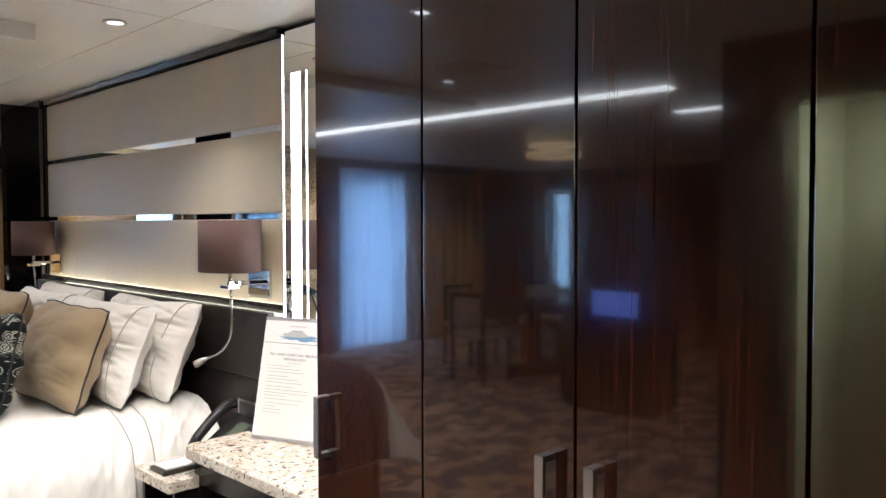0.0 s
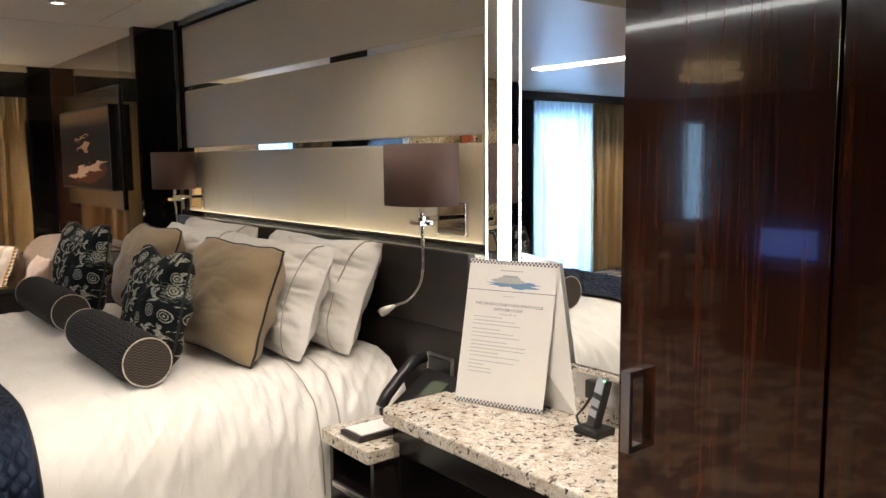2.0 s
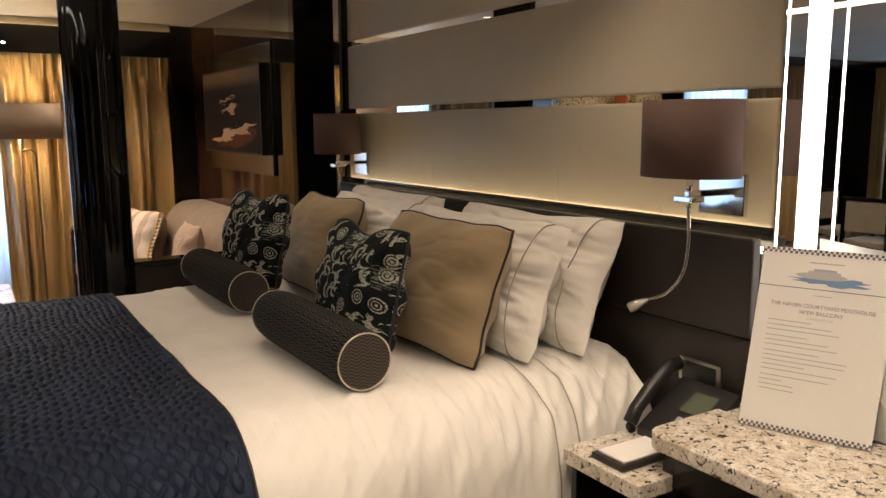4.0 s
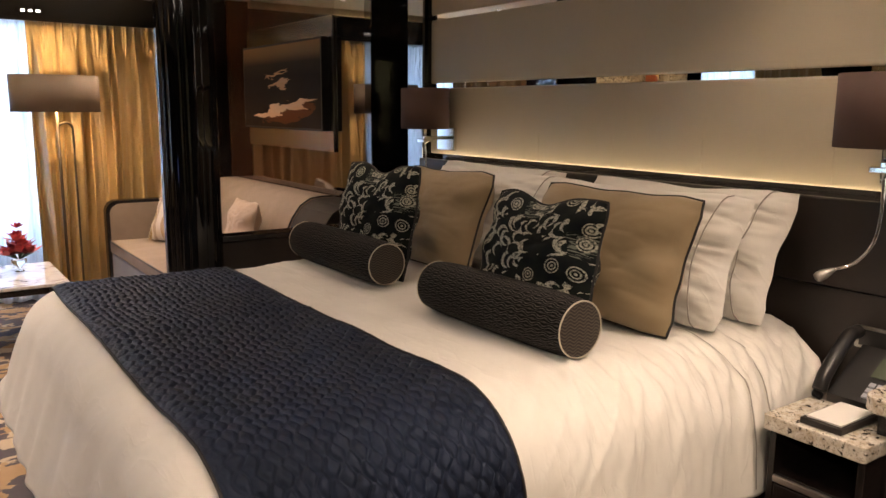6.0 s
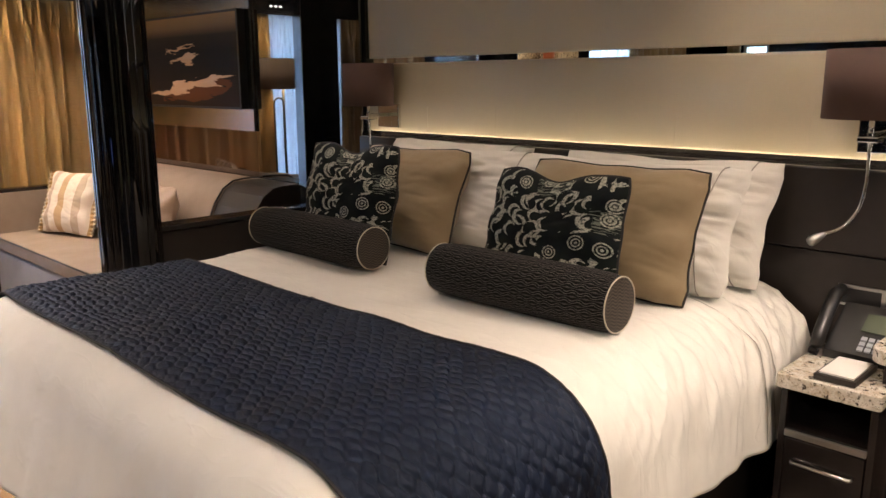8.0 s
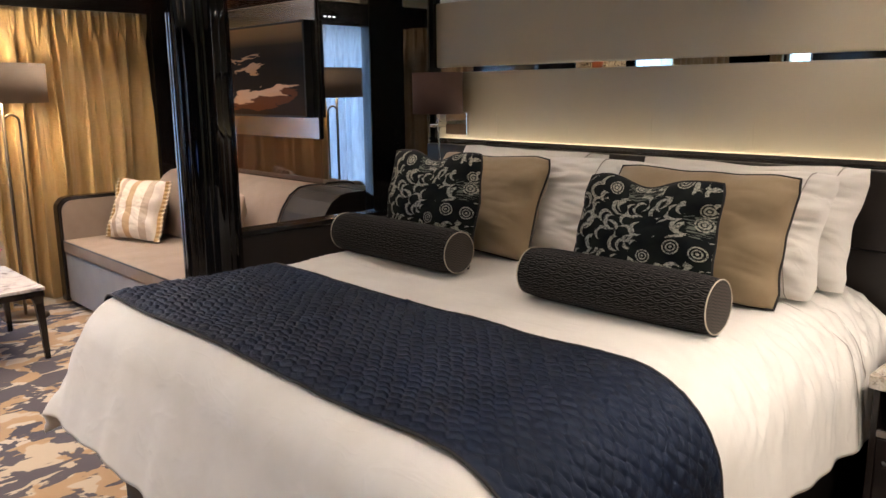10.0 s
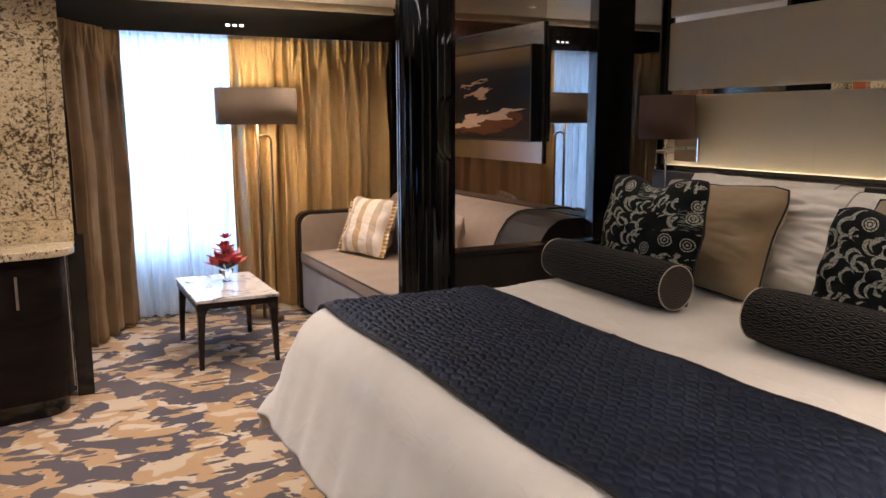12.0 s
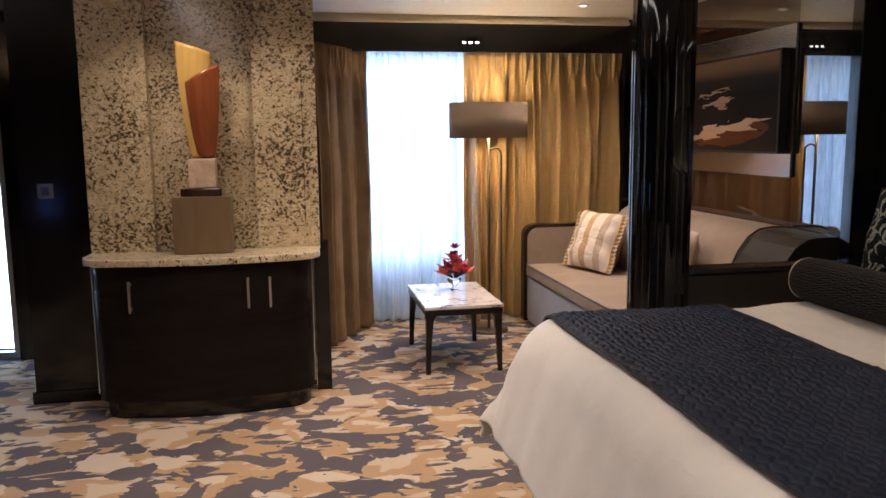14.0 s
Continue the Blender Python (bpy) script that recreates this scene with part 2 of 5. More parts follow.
def brushed(tree, b):
    v = coords(tree, (1, 90, 90))
    n = noise_tex(tree, v, 4.0, 3)
    tree.links.new(ramp(tree, n, [(0.3, (0.36, 0.34, 0.32)), (0.7, (0.48, 0.455, 0.43))]), b.inputs["Base Color"])


def paint_ceiling(tree, b):
    v = coords(tree)
    tree.links.new(ramp(tree, noise_tex(tree, v, 1.6, 4), [(0.3, (0.70, 0.66, 0.58)), (0.7, (0.76, 0.72, 0.64))]), b.inputs["Base Color"])


def silk(tree, b):
    v = coords(tree, (1, 1, 0.25))
    slub = noise_tex(tree, coords(tree, (6, 6, 160)), 3.0, 3)
    col = ramp(tree, noise_tex(tree, v, 5, 4), [(0.3, (0.50, 0.325, 0.125)), (0.7, (0.62, 0.42, 0.18))])
    col = mix(tree, 0.4, col, ramp(tree, slub, [(0.35, (0.6, 0.6, 0.6)), (0.65, (1, 1, 1))]), "MULTIPLY")
    tree.links.new(col, b.inputs["Base Color"])
    crush = noise_tex(tree, coords(tree, (1, 1, 0.45)), 38, 3)
    bump(tree, b, maths(tree, "ADD", slub, maths(tree, "MULTIPLY", crush, 2.5)), 0.85, 0.006)


def stripes(tree, b):
    v = coords(tree, (1, 1, 1), "UV")
    s = node(tree, "SeparateXYZ")
    tree.links.new(v, s.inputs[0])
    col = ramp(tree, s.outputs[0], [(0.0, (0.66, 0.57, 0.49)), (0.15, (0.44, 0.34, 0.26)), (0.26, (0.68, 0.60, 0.52)), (0.42, (0.46, 0.31, 0.16)), (0.56, (0.68, 0.60, 0.52)), (0.76, (0.46, 0.36, 0.27)), (0.88, (0.66, 0.58, 0.50))], "CONSTANT")
    tree.links.new(col, b.inputs["Base Color"])
    bump(tree, b, noise_tex(tree, v, 120, 2), 0.2, 0.002)


M_WALL = material("black_lacquer", (0.008, 0.007, 0.007), 0.12, build=lambda t, b: bump(t, b, noise_tex(t, coords(t), 5, 2), 0.02, 0.004))
M_MACASSAR = material("macassar_gloss", (0.05, 0.02, 0.012), 0.10, build=gloss_wood((0.011, 0.005, 0.004), (0.105, 0.032, 0.012), 100, scale=(1, 1, 0.025)), Coat_Weight=1.0, Coat_Roughness=0.03, Coat_IOR=1.48, Specular_IOR_Level=0.5)
M_MACASSAR_X = material("macassar_wall", (0.05, 0.02, 0.012), 0.05, build=gloss_wood((0.030, 0.013, 0.008), (0.13, 0.055, 0.028), 34), Coat_Weight=1.0, Coat_Roughness=0.06, Coat_IOR=1.4)
M_DARKWOOD = material("dark_stained_wood", (0.02, 0.014, 0.012), 0.22, build=gloss_wood((0.006, 0.005, 0.005), (0.020, 0.014, 0.013), 9, scale=(0.4, 0.4, 1.2)))
M_LEATHER = material("dark_brown_leather", (0.02, 0.015, 0.012), 0.45, build=cloth((0.016, 0.012, 0.010), (0.026, 0.019, 0.016), 260, 0.2))
M_PANEL = material("ribbed_cream_vinyl", (0.5, 0.44, 0.33), 0.5, build=cloth((0.47, 0.40, 0.275), (0.51, 0.435, 0.305), 500, 0.12, 2.0))
M_CHROME = material("chrome", (0.72, 0.71, 0.69), 0.08, 1.0)
M_STEEL = material("brushed_steel", (0.5, 0.49, 0.47), 0.3, 1.0)
M_SILVER = material("brushed_silver", (0.3, 0.29, 0.28), 0.24, 1.0, build=brushed)
M_MIRROR = material("mirror_glass", (0.86, 0.88, 0.87), 0.0, 1.0)
M_GRANITE = material("speckled_granite", (0.5, 0.45, 0.37), 0.18, build=granite((0.68, 0.64, 0.57), (0.44, 0.36, 0.26), (0.055, 0.040, 0.030), 52, 0.40))
M_STONE = material("wall_granite", (0.4, 0.34, 0.26), 0.2, build=granite((0.70, 0.575, 0.375), (0.52, 0.40, 0.235), (0.026, 0.019, 0.013), 30, 0.36, True))
M_TOPSTONE = material("warm_granite", (0.5, 0.42, 0.3), 0.16, build=granite((0.60, 0.51, 0.36), (0.46, 0.37, 0.24), (0.05, 0.038, 0.026), 55, 0.40))
M_CARPET = material("patterned_carpet", (0.3, 0.25, 0.2), 0.95, build=carpet)
M_CEILING = material("ceiling_paint", (0.7, 0.66, 0.58), 0.35, build=paint_ceiling)
M_CREAM = material("cream_moulding", (0.62, 0.55, 0.43), 0.4, build=lambda t, b: t.links.new(ramp(t, noise_tex(t, coords(t), 3, 3), [(0.3, (0.58, 0.51, 0.40)), (0.7, (0.64, 0.57, 0.45))]), b.inputs["Base Color"]))
def linen(tree, b):
    v = coords(tree)
    tree.links.new(ramp(tree, noise_tex(tree, v, 5, 4), [(0.3, (0.70, 0.665, 0.61)), (0.7, (0.78, 0.745, 0.69))]), b.inputs["Base Color"])
    soft = noise_tex(tree, coords(tree, (1.4, 0.8, 0.8), rot=(0, 0, 0.35)), 6, 2, 0.45)
    crease = noise_tex(tree, coords(tree, (2.2, 0.7, 0.9), rot=(0.3, 0, 0.5)), 5.5, 3, 0.5, 0.5)
    ridge = maths(tree, "POWER", maths(tree, "SUBTRACT", 1.0, maths(tree, "ABSOLUTE", maths(tree, "SUBTRACT", maths(tree, "MULTIPLY", crease, 2.0), 1.0))), 14.0)
    soft = maths(tree, "ADD", soft, maths(tree, "MULTIPLY", ridge, 0.22))
    h = maths(tree, "ADD", maths(tree, "MULTIPLY", soft, 0.5), maths(tree, "ADD", maths(tree, "MULTIPLY", noise_tex(tree, v, 22, 2), 0.10), maths(tree, "MULTIPLY", noise_tex(tree, v, 900, 2), 0.02)))
    bump(tree, b, h, 0.35, 0.02)


def velvet(tree, b):
    # crushed nap: patches of blue and grey sheen on a near-black pile
    v = coords(tree)
    nap = noise_tex(tree, v, 4.5, 4, 0.6, 0.4)
    tree.links.new(ramp(tree, nap, [(0.3, (0.0014, 0.0026, 0.0075)), (0.7, (0.0065, 0.0105, 0.026))]), b.inputs["Base Color"])
    tint = ramp(tree, noise_tex(tree, v, 3.0, 3), [(0.38, (0.14, 0.23, 0.48)), (0.62, (0.42, 0.50, 0.60))])
    crush = ramp(tree, noise_tex(tree, v, 38, 4, 0.7), [(0.32, (0.35, 0.35, 0.35)), (0.68, (1, 1, 1))])
    tree.links.new(mix(tree, 1.0, tint, crush, "MULTIPLY"), b.inputs["Sheen Tint"])
    bump(tree, b, maths(tree, "ADD", noise_tex(tree, v, 75, 4), maths(tree, "MULTIPLY", noise_tex(tree, v, 600, 2), 0.3)), 0.5, 0.006)


M_LINEN = material("white_cotton", (0.75, 0.71, 0.65), 0.8, build=linen, Sheen_Weight=0.12)
M_VELVET = material("navy_velvet", (0.005, 0.009, 0.022), 0.42, build=velvet, Sheen_Weight=0.32, Sheen_Roughness=0.30, Specular_IOR_Level=0.36, Specular_Tint=(0.55, 0.68, 1.0, 1))
M_BEIGE = material("gold_beige_fabric", (0.34, 0.25, 0.15), 0.7, build=cloth((0.265, 0.19, 0.10), (0.32, 0.235, 0.13), 800, 0.3), Sheen_Weight=0.2)
M_RINGS = material("crescent_jacquard", (0.05, 0.05, 0.05), 0.75, build=rings, Specular_IOR_Level=0.15)
M_RIPPLE = material("ripple_jacquard", (0.03, 0.03, 0.03), 0.7, build=ripple, Specular_IOR_Level=0.12)
M_RIPPLE_END = material("ripple_jacquard_sheen", (0.05, 0.042, 0.036), 0.6, build=ripple_sheen, Specular_IOR_Level=0.3)
M_BLACKCORD = material("black_cord", (0.012, 0.010, 0.009), 0.6)
M_CORD = material("cream_cord", (0.55, 0.49, 0.38), 0.6)
M_GREYTHREAD = material("grey_embroidery", (0.33, 0.30, 0.26), 0.7)
M_SHADE = material("taupe_lampshade", (0.10, 0.07, 0.06), 0.8, build=cloth((0.076, 0.040, 0.029), (0.092, 0.050, 0.037), 900, 0.15))
# base colour is lifted for bulb light passing through the cloth
M_SHADEWIDE = material("glow_taupe_lampshade", (0.22, 0.165, 0.13), 0.75, build=cloth((0.235, 0.175, 0.12), (0.28, 0.21, 0.145), 900, 0.15))
M_BRONZE = material("dark_bronze", (0.16, 0.125, 0.09), 0.38, 1.0)
M_LACQUER = material("piano_black", (0.006, 0.0055, 0.0055), 0.05)
M_DARKGLASS = material("black_glass", (0.006, 0.006, 0.007), 0.01, IOR=2.4)
M_CABINET = material("polished_black_wood", (0.012, 0.009, 0.008), 0.27, build=gloss_wood((0.007, 0.006, 0.006), (0.022, 0.015, 0.013), 6, scale=(0.5, 0.5, 2.4)), Specular_IOR_Level=0.12)
M_RUFFLE = material("gold_ruffle", (0.46, 0.29, 0.12), 0.6)
M_SHADELINE = material("lampshade_lining", (0.5, 0.42, 0.3), 0.8)
M_SOFA = material("taupe_upholstery", (0.27, 0.20, 0.15), 0.75, build=cloth((0.27, 0.205, 0.155), (0.325, 0.25, 0.195), 600, 0.3))
M_SOFAFRONT = material("grey_upholstery", (0.22, 0.21, 0.21), 0.8, build=cloth((0.31, 0.305, 0.32), (0.36, 0.35, 0.36), 600, 0.3))
M_PEACH = material("peach_satin", (0.46, 0.34, 0.25), 0.5, build=cloth((0.44, 0.325, 0.24), (0.50, 0.38, 0.29), 700, 0.2))
M_STRIPE = material("striped_satin", (0.5, 0.4, 0.3), 0.5, build=stripes)
M_FRINGE = material("cream_fringe", (0.62, 0.52, 0.38), 0.8)
M_SILK = material("gold_silk_curtain", (0.5, 0.34, 0.13), 0.31, build=silk, Specular_IOR_Level=0.65)
M_TAUPECURT = material("taupe_curtain", (0.19, 0.125, 0.07), 0.75, build=cloth((0.17, 0.112, 0.062), (0.23, 0.16, 0.09), 500, 0.2), Specular_IOR_Level=0.15)
M_ART = material("river_sunset_picture", (0.1, 0.08, 0.06), 0.5, build=sunset, Specular_IOR_Level=0.1)
M_BLACKFRAME = material("black_picture_frame", (0.008, 0.007, 0.007), 0.35)
M_MARBLE = material("veined_marble", (0.6, 0.55, 0.5), 0.12, build=marble)
M_PAPER = material("printed_card", (0.72, 0.69, 0.65), 0.6)
M_INK = material("grey_ink", (0.42, 0.41, 0.395), 0.7)
M_DARKINK = material("dark_ink", (0.13, 0.11, 0.13), 0.7)
M_BLUEINK = material("blue_ink", (0.16, 0.26, 0.42), 0.6)
M_PLASTIC = material("black_plastic", (0.015, 0.014, 0.014), 0.35)
M_SCREEN = material("grey_display", (0.085, 0.10, 0.07), 0.2)
M_GREYPLASTIC = material("grey_plastic", (0.32, 0.34, 0.38), 0.35)
M_ORANGEWOOD = material("red_carved_wood", (0.25, 0.07, 0.02), 0.3, build=gloss_wood((0.18, 0.045, 0.014), (0.34, 0.10, 0.028), 30, scale=(1, 1, 0.12)))
M_YELLOWWOOD = material("yellow_carved_wood", (0.62, 0.34, 0.05), 0.3, build=gloss_wood((0.60, 0.36, 0.09), (0.76, 0.50, 0.15), 18, scale=(1, 1, 0.12)))
M_ONYX = material("pale_onyx", (0.55, 0.40, 0.28), 0.3, build=lambda t, b: t.links.new(ramp(t, noise_tex(t, coords(t), 14, 6, 0.6, 1), [(0.3, (0.40, 0.26, 0.17)), (0.7, (0.66, 0.52, 0.40))]), b.inputs["Base Color"]))
M_PLINTH = material("bronze_plinth", (0.15, 0.105, 0.06), 0.35, build=gloss_wood((0.135, 0.088, 0.046), (0.20, 0.138, 0.074), 12, scale=(1, 1, 0.2)))
M_PETAL = material("red_petal", (0.42, 0.018, 0.035), 0.5)
M_PINK = material("coral_petal", (0.70, 0.15, 0.13), 0.5)
M_LEAF = material("dark_leaf", (0.03, 0.055, 0.025), 0.5)
M_GLASS = material("clear_glass", (0.9, 0.95, 0.95), 0.02, Transmission_Weight=1.0, IOR=1.45)
M_CHAIRCLOTH = material("cream_chair_cloth", (0.42, 0.36, 0.27), 0.7, build=cloth((0.40, 0.34, 0.25), (0.46, 0.40, 0.30), 500, 0.2))
M_OLIVE = material("olive_paint", (0.23, 0.22, 0.12), 0.6, build=lambda t, b: t.links.new(ramp(t, noise_tex(t, coords(t), 2, 3), [(0.3, (0.38, 0.37, 0.22)), (0.7, (0.44, 0.43, 0.27))]), b.inputs["Base Color"]))
M_DECK = material("balcony_deck", (0.30, 0.30, 0.30), 0.6)


def emitter(name, colour, strength):
    m = material(name, (0.8, 0.8, 0.8), 0.5)
    b = m.node_tree.nodes["Principled BSDF"]
    b.inputs["Emission Color"].default_value = (*colour, 1)
    b.inputs["Emission Strength"].default_value = strength
    return m


M_LED = emitter("led_tube", (1.0, 0.93, 0.80), 7.0)
M_LEDWARM = emitter("led_warm_strip", (1.0, 0.83, 0.52), 16.0)
M_COVE = emitter("cove_led", (1.0, 0.90, 0.72), 9.0)
M_DOWN = emitter("downlight_lens", (1.0, 0.92, 0.78), 9.0)
M_GREENLED = emitter("green_indicator", (0.1, 1.0, 0.2), 2.5)
M_HAZE = emitter("bright_sea_haze", (0.80, 0.90, 1.0), 2.0)


def sheer_material():
    m = bpy.data.materials.new("white_sheer")
    m.use_nodes = True
    t = m.node_tree
    t.nodes.clear()
    out, tr, df, tl, mx, mx2 = (node(t, k) for k in ("OutputMaterial", "BsdfTransparent", "BsdfDiffuse", "BsdfTranslucent", "MixShader", "MixShader"))
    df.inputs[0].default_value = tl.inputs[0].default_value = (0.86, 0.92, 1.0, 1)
    weave = ramp(t, noise_tex(t, coords(t, (1, 1, 0.1)), 60, 3), [(0.3, (0.72, 0.72, 0.72)), (0.7, (0.92, 0.92, 0.92))])
    mx.inputs[0].default_value = 0.75
    t.links.new(df.outputs[0], mx.inputs[1])
    t.links.new(tl.outputs[0], mx.inputs[2])
    t.links.new(weave, mx2.inputs[0])
    t.links.new(tr.outputs[0], mx2.inputs[1])
    t.links.new(mx.outputs[0], mx2.inputs[2])
    t.links.new(mx2.outputs[0], out.inputs[0])
    return m


M_SHEER = sheer_material()

# ---- building blocks ----
ORIGIN = {}


def thing(name, at, label, category, group="", kind=""):
    ob = new(name)
    ob.location = at
    ob.empty_display_size = 0.1
    ORIGIN[ob.name] = Vector(at)
    return tagged(ob, label, category, group, kind)


def part(name, bm, mat, parent=None, label="", smooth=False, bevel=0.0, segments=2):
    """One mesh object from a bmesh in world places, under a thing or a part."""
    if bevel:
        es = [e for e in bm.edges if len(e.link_faces) == 2 and e.calc_face_angle(0) > 0.6]
        bmesh.ops.bevel(bm, geom=es, offset=bevel, segments=segments, profile=0.6, affect="EDGES", clamp_overlap=True)
    o = ORIGIN[parent.name] if parent else Vector((0, 0, 0))
    bmesh.ops.translate(bm, verts=bm.verts, vec=-o)
    me = bpy.data.meshes.new(name)
    bm.to_mesh(me)
    bm.free()
    if smooth:
        me.polygons.foreach_set("use_smooth", [True] * len(me.polygons))
    if mat:
        me.materials.append(mat)
    ob = new(name, me)
    if parent:
        ob.parent = parent
    ORIGIN[ob.name] = o
    return tagged(ob, label) if label else ob


def structure(name, bm, mat, label, bevel=0.0, category=""):
    return tagged(part(name, bm, mat, None, "", False, bevel), label, category or name.split("_")[0], "", "structure")


def boxes(*bs):
    """Boxes from x0, x1, y0, y1, z0, z1."""
    bm = bmesh.new()
    for x0, x1, y0, y1, z0, z1 in bs:
        m = Matrix.Translation(((x0 + x1) / 2, (y0 + y1) / 2, (z0 + z1) / 2)) @ Matrix.Diagonal((abs(x1 - x0), abs(y1 - y0), abs(z1 - z0), 1))
        bmesh.ops.create_cube(bm, size=1, matrix=m)
    return bm


def lathe(profile, at, turns=32, squash=(1, 1), caps=True):
    """A turned body: profile of (radius, height), at a place."""
    bm = bmesh.new()
    ringsv = []
    for r, z in profile:
        ringsv.append([bm.verts.new((at[0] + r * squash[0] * math.cos(2 * math.pi * i / turns), at[1] + r * squash[1] * math.sin(2 * math.pi * i / turns), at[2] + z)) for i in range(turns)])
    for a, b in zip(ringsv, ringsv[1:]):
        for i in range(turns):
            j = (i + 1) % turns
            bm.faces.new((a[i], a[j], b[j], b[i]))
    for r, flip in ((ringsv[0], True), (ringsv[-1], False)):
        if caps and (r[0].co - r[turns // 2].co).length > 1e-4:
            bm.faces.new(list(reversed(r)) if flip else r)
    return bm


def tube(points, radius, sides=8, closed=False):
    bm = bmesh.new()
    pts = [Vector(p) for p in points]
    n, ringsv = len(pts), []
    for i, p in enumerate(pts):
        a = pts[(i - 1) % n] if closed or i else p
        b = pts[(i + 1) % n] if closed or i < n - 1 else p
        d = (b - a).normalized()
        side = d.cross(Vector((0, 0, 1)))
        side = side.normalized() if side.length > 0.05 else d.cross(Vector((0, 1, 0))).normalized()
        up = side.cross(d)
        ringsv.append([bm.verts.new(p + radius * (math.cos(2 * math.pi * k / sides) * side + math.sin(2 * math.pi * k / sides) * up)) for k in range(sides)])
    for i in range(n if closed else n - 1):
        a, b = ringsv[i], ringsv[(i + 1) % n]
        for k in range(sides):
            l = (k + 1) % sides
            bm.faces.new((a[k], a[l], b[l], b[k]))
    if not closed:
        bm.faces.new(list(reversed(ringsv[0])))
        bm.faces.new(ringsv[-1])
    bmesh.ops.recalc_face_normals(bm, faces=bm.faces)
    return bm


def prism(outline, z0, z1):
    bm = bmesh.new()
    lo, hi = [bm.verts.new((x, y, z0)) for x, y in outline], [bm.verts.new((x, y, z1)) for x, y in outline]
    bm.faces.new(list(reversed(lo)))
    bm.faces.new(hi)
    for i in range(len(lo)):
        j = (i + 1) % len(lo)
        bm.faces.new((lo[i], lo[j], hi[j], hi[i]))
    bmesh.ops.recalc_face_normals(bm, faces=bm.faces)
    return bm


def sheet(nu, nv, place, uv=False):
    """A grid of nu x nv cells whose points are place(u, v), with u and v from 0 to 1."""
    bm = bmesh.new()
    layer = bm.loops.layers.uv.new("UVMap") if uv else None
    vs = [[bm.verts.new(place(i / nu, j / nv)) for j in range(nv + 1)] for i in range(nu + 1)]
    for i in range(nu):
        for j in range(nv):
            f = bm.faces.new((vs[i][j], vs[i + 1][j], vs[i + 1][j + 1], vs[i][j + 1]))
            if uv:
                for loop, (a, b) in zip(f.loops, ((i, j), (i + 1, j), (i + 1, j + 1), (i, j + 1))):
                    loop[layer].uv = (a / nu, b / nv)
    return bm

# ---- the shell ----
structure("floor", boxes((-7.4, 2.2, -2.4, 9.15, -0.12, 0)), M_CARPET, "cream and slate patterned wall-to-wall carpet")
structure("ceiling", boxes((-7.4, 2.2, -2.4, 9.15, CEIL, CEIL + 0.12)), M_CEILING, "cream painted ceiling with fine joints")
structure("ceiling_raft", boxes((-1.05, 1.29, 3.65, 5.55, CEIL - 0.07, CEIL - 0.002)), M_CEILING, "cream dropped ceiling panel above the bed", 0.004, "ceiling")
structure("wall_east", boxes((2.03, 2.2, -2.4, 9.15, 0, CEIL)), M_WALL, "black lacquered wall behind the bed")
structure("wall_south", boxes((-7.4, 2.03, -2.4, -2.25, 0, CEIL)), M_DARKWOOD, "dark wood panelled wall at the entrance")
structure("wall_west", boxes((-7.4, -7.25, -2.25, 7.42, 0, CEIL), (-7.4, -7.25, 7.82, 8.3, 0, CEIL), (-7.4, -7.25, 7.42, 7.82, 0, 0.55), (-7.4, -7.25, 7.42, 7.82, 2.1, CEIL)), M_DARKWOOD, "dark wood panelled wall beyond the dining table")
structure("wall_north_seating", boxes((-0.80, -0.50, 9.0, 9.15, 0, CEIL), (1.35, 2.03, 9.0, 9.15, 0, CEIL), (-0.50, 1.35, 9.0, 9.15, 0, 0.47), (-0.50, 1.35, 9.0, 9.15, 2.18, CEIL)), M_CREAM, "cream window wall behind the curtains")
structure("wall_north_dining", boxes((-7.4, -4.65, 8.3, 8.45, 0, CEIL), (-2.80, -2.395, 8.3, 8.45, 0, CEIL), (-4.65, -2.80, 8.3, 8.45, 2.16, CEIL)), M_WALL, "black lacquered wall round the balcony door")
structure("pier_balcony", boxes((-3.48, -2.98, 8.19, 8.298, 0, CEIL)), M_WALL, "black lacquered pier beside the balcony door")
structure("wall_sofa", boxes((1.93, 2.03, 6.70, 8.66, 0, CEIL)), M_MACASSAR_X, "polished macassar wall panel behind the sofa")
structure("panel_mirror", boxes((1.93, 2.03, 6.14, 6.698, 0, CEIL)), M_DARKGLASS, "black mirror glass panel beside the sofa", 0.0, "panel")
structure("pier_headboard", boxes((1.835, 2.03, 6.06, 6.138, 0, CEIL)), M_LACQUER, "black lacquered pier beside the headboard", 0.004)
structure("panel_headboard", boxes((1.96, 2.03, 5.715, 6.058, 0, CEIL)), M_DARKGLASS, "glossy black panel beside the headboard", 0.002, "panel")
structure("pier_window", boxes((1.735, 1.93, 8.66, 9.0, 0, CEIL)), M_LACQUER, "black lacquered pier in the window corner", 0.004)
structure("wall_panel_door", boxes((-2.395, -2.03, 7.30, 8.45, 0, CEIL)), M_WALL, "black lacquered panel beside the balcony door", 0.003)
structure("wall_core", boxes((-2.03, -0.80, 7.321, 9.15, 0, CEIL)), M_WALL, "core of the stone clad wall")
structure("skirting", boxes((-2.41, -2.03, 7.285, 7.30, 0, 0.07)), M_DARKWOOD, "dark skirting below the black panel")
structure("wall_low", boxes((0.86, 1.82, 5.86, 5.96, 0, 0.86)), M_LEATHER, "low dark partition between bed and sofa", 0.004)
structure("wall_low_cap", boxes((0.86, 1.82, 5.85, 5.97, 0.864, 0.89)), M_WALL, "black cap of the low partition", 0.004)
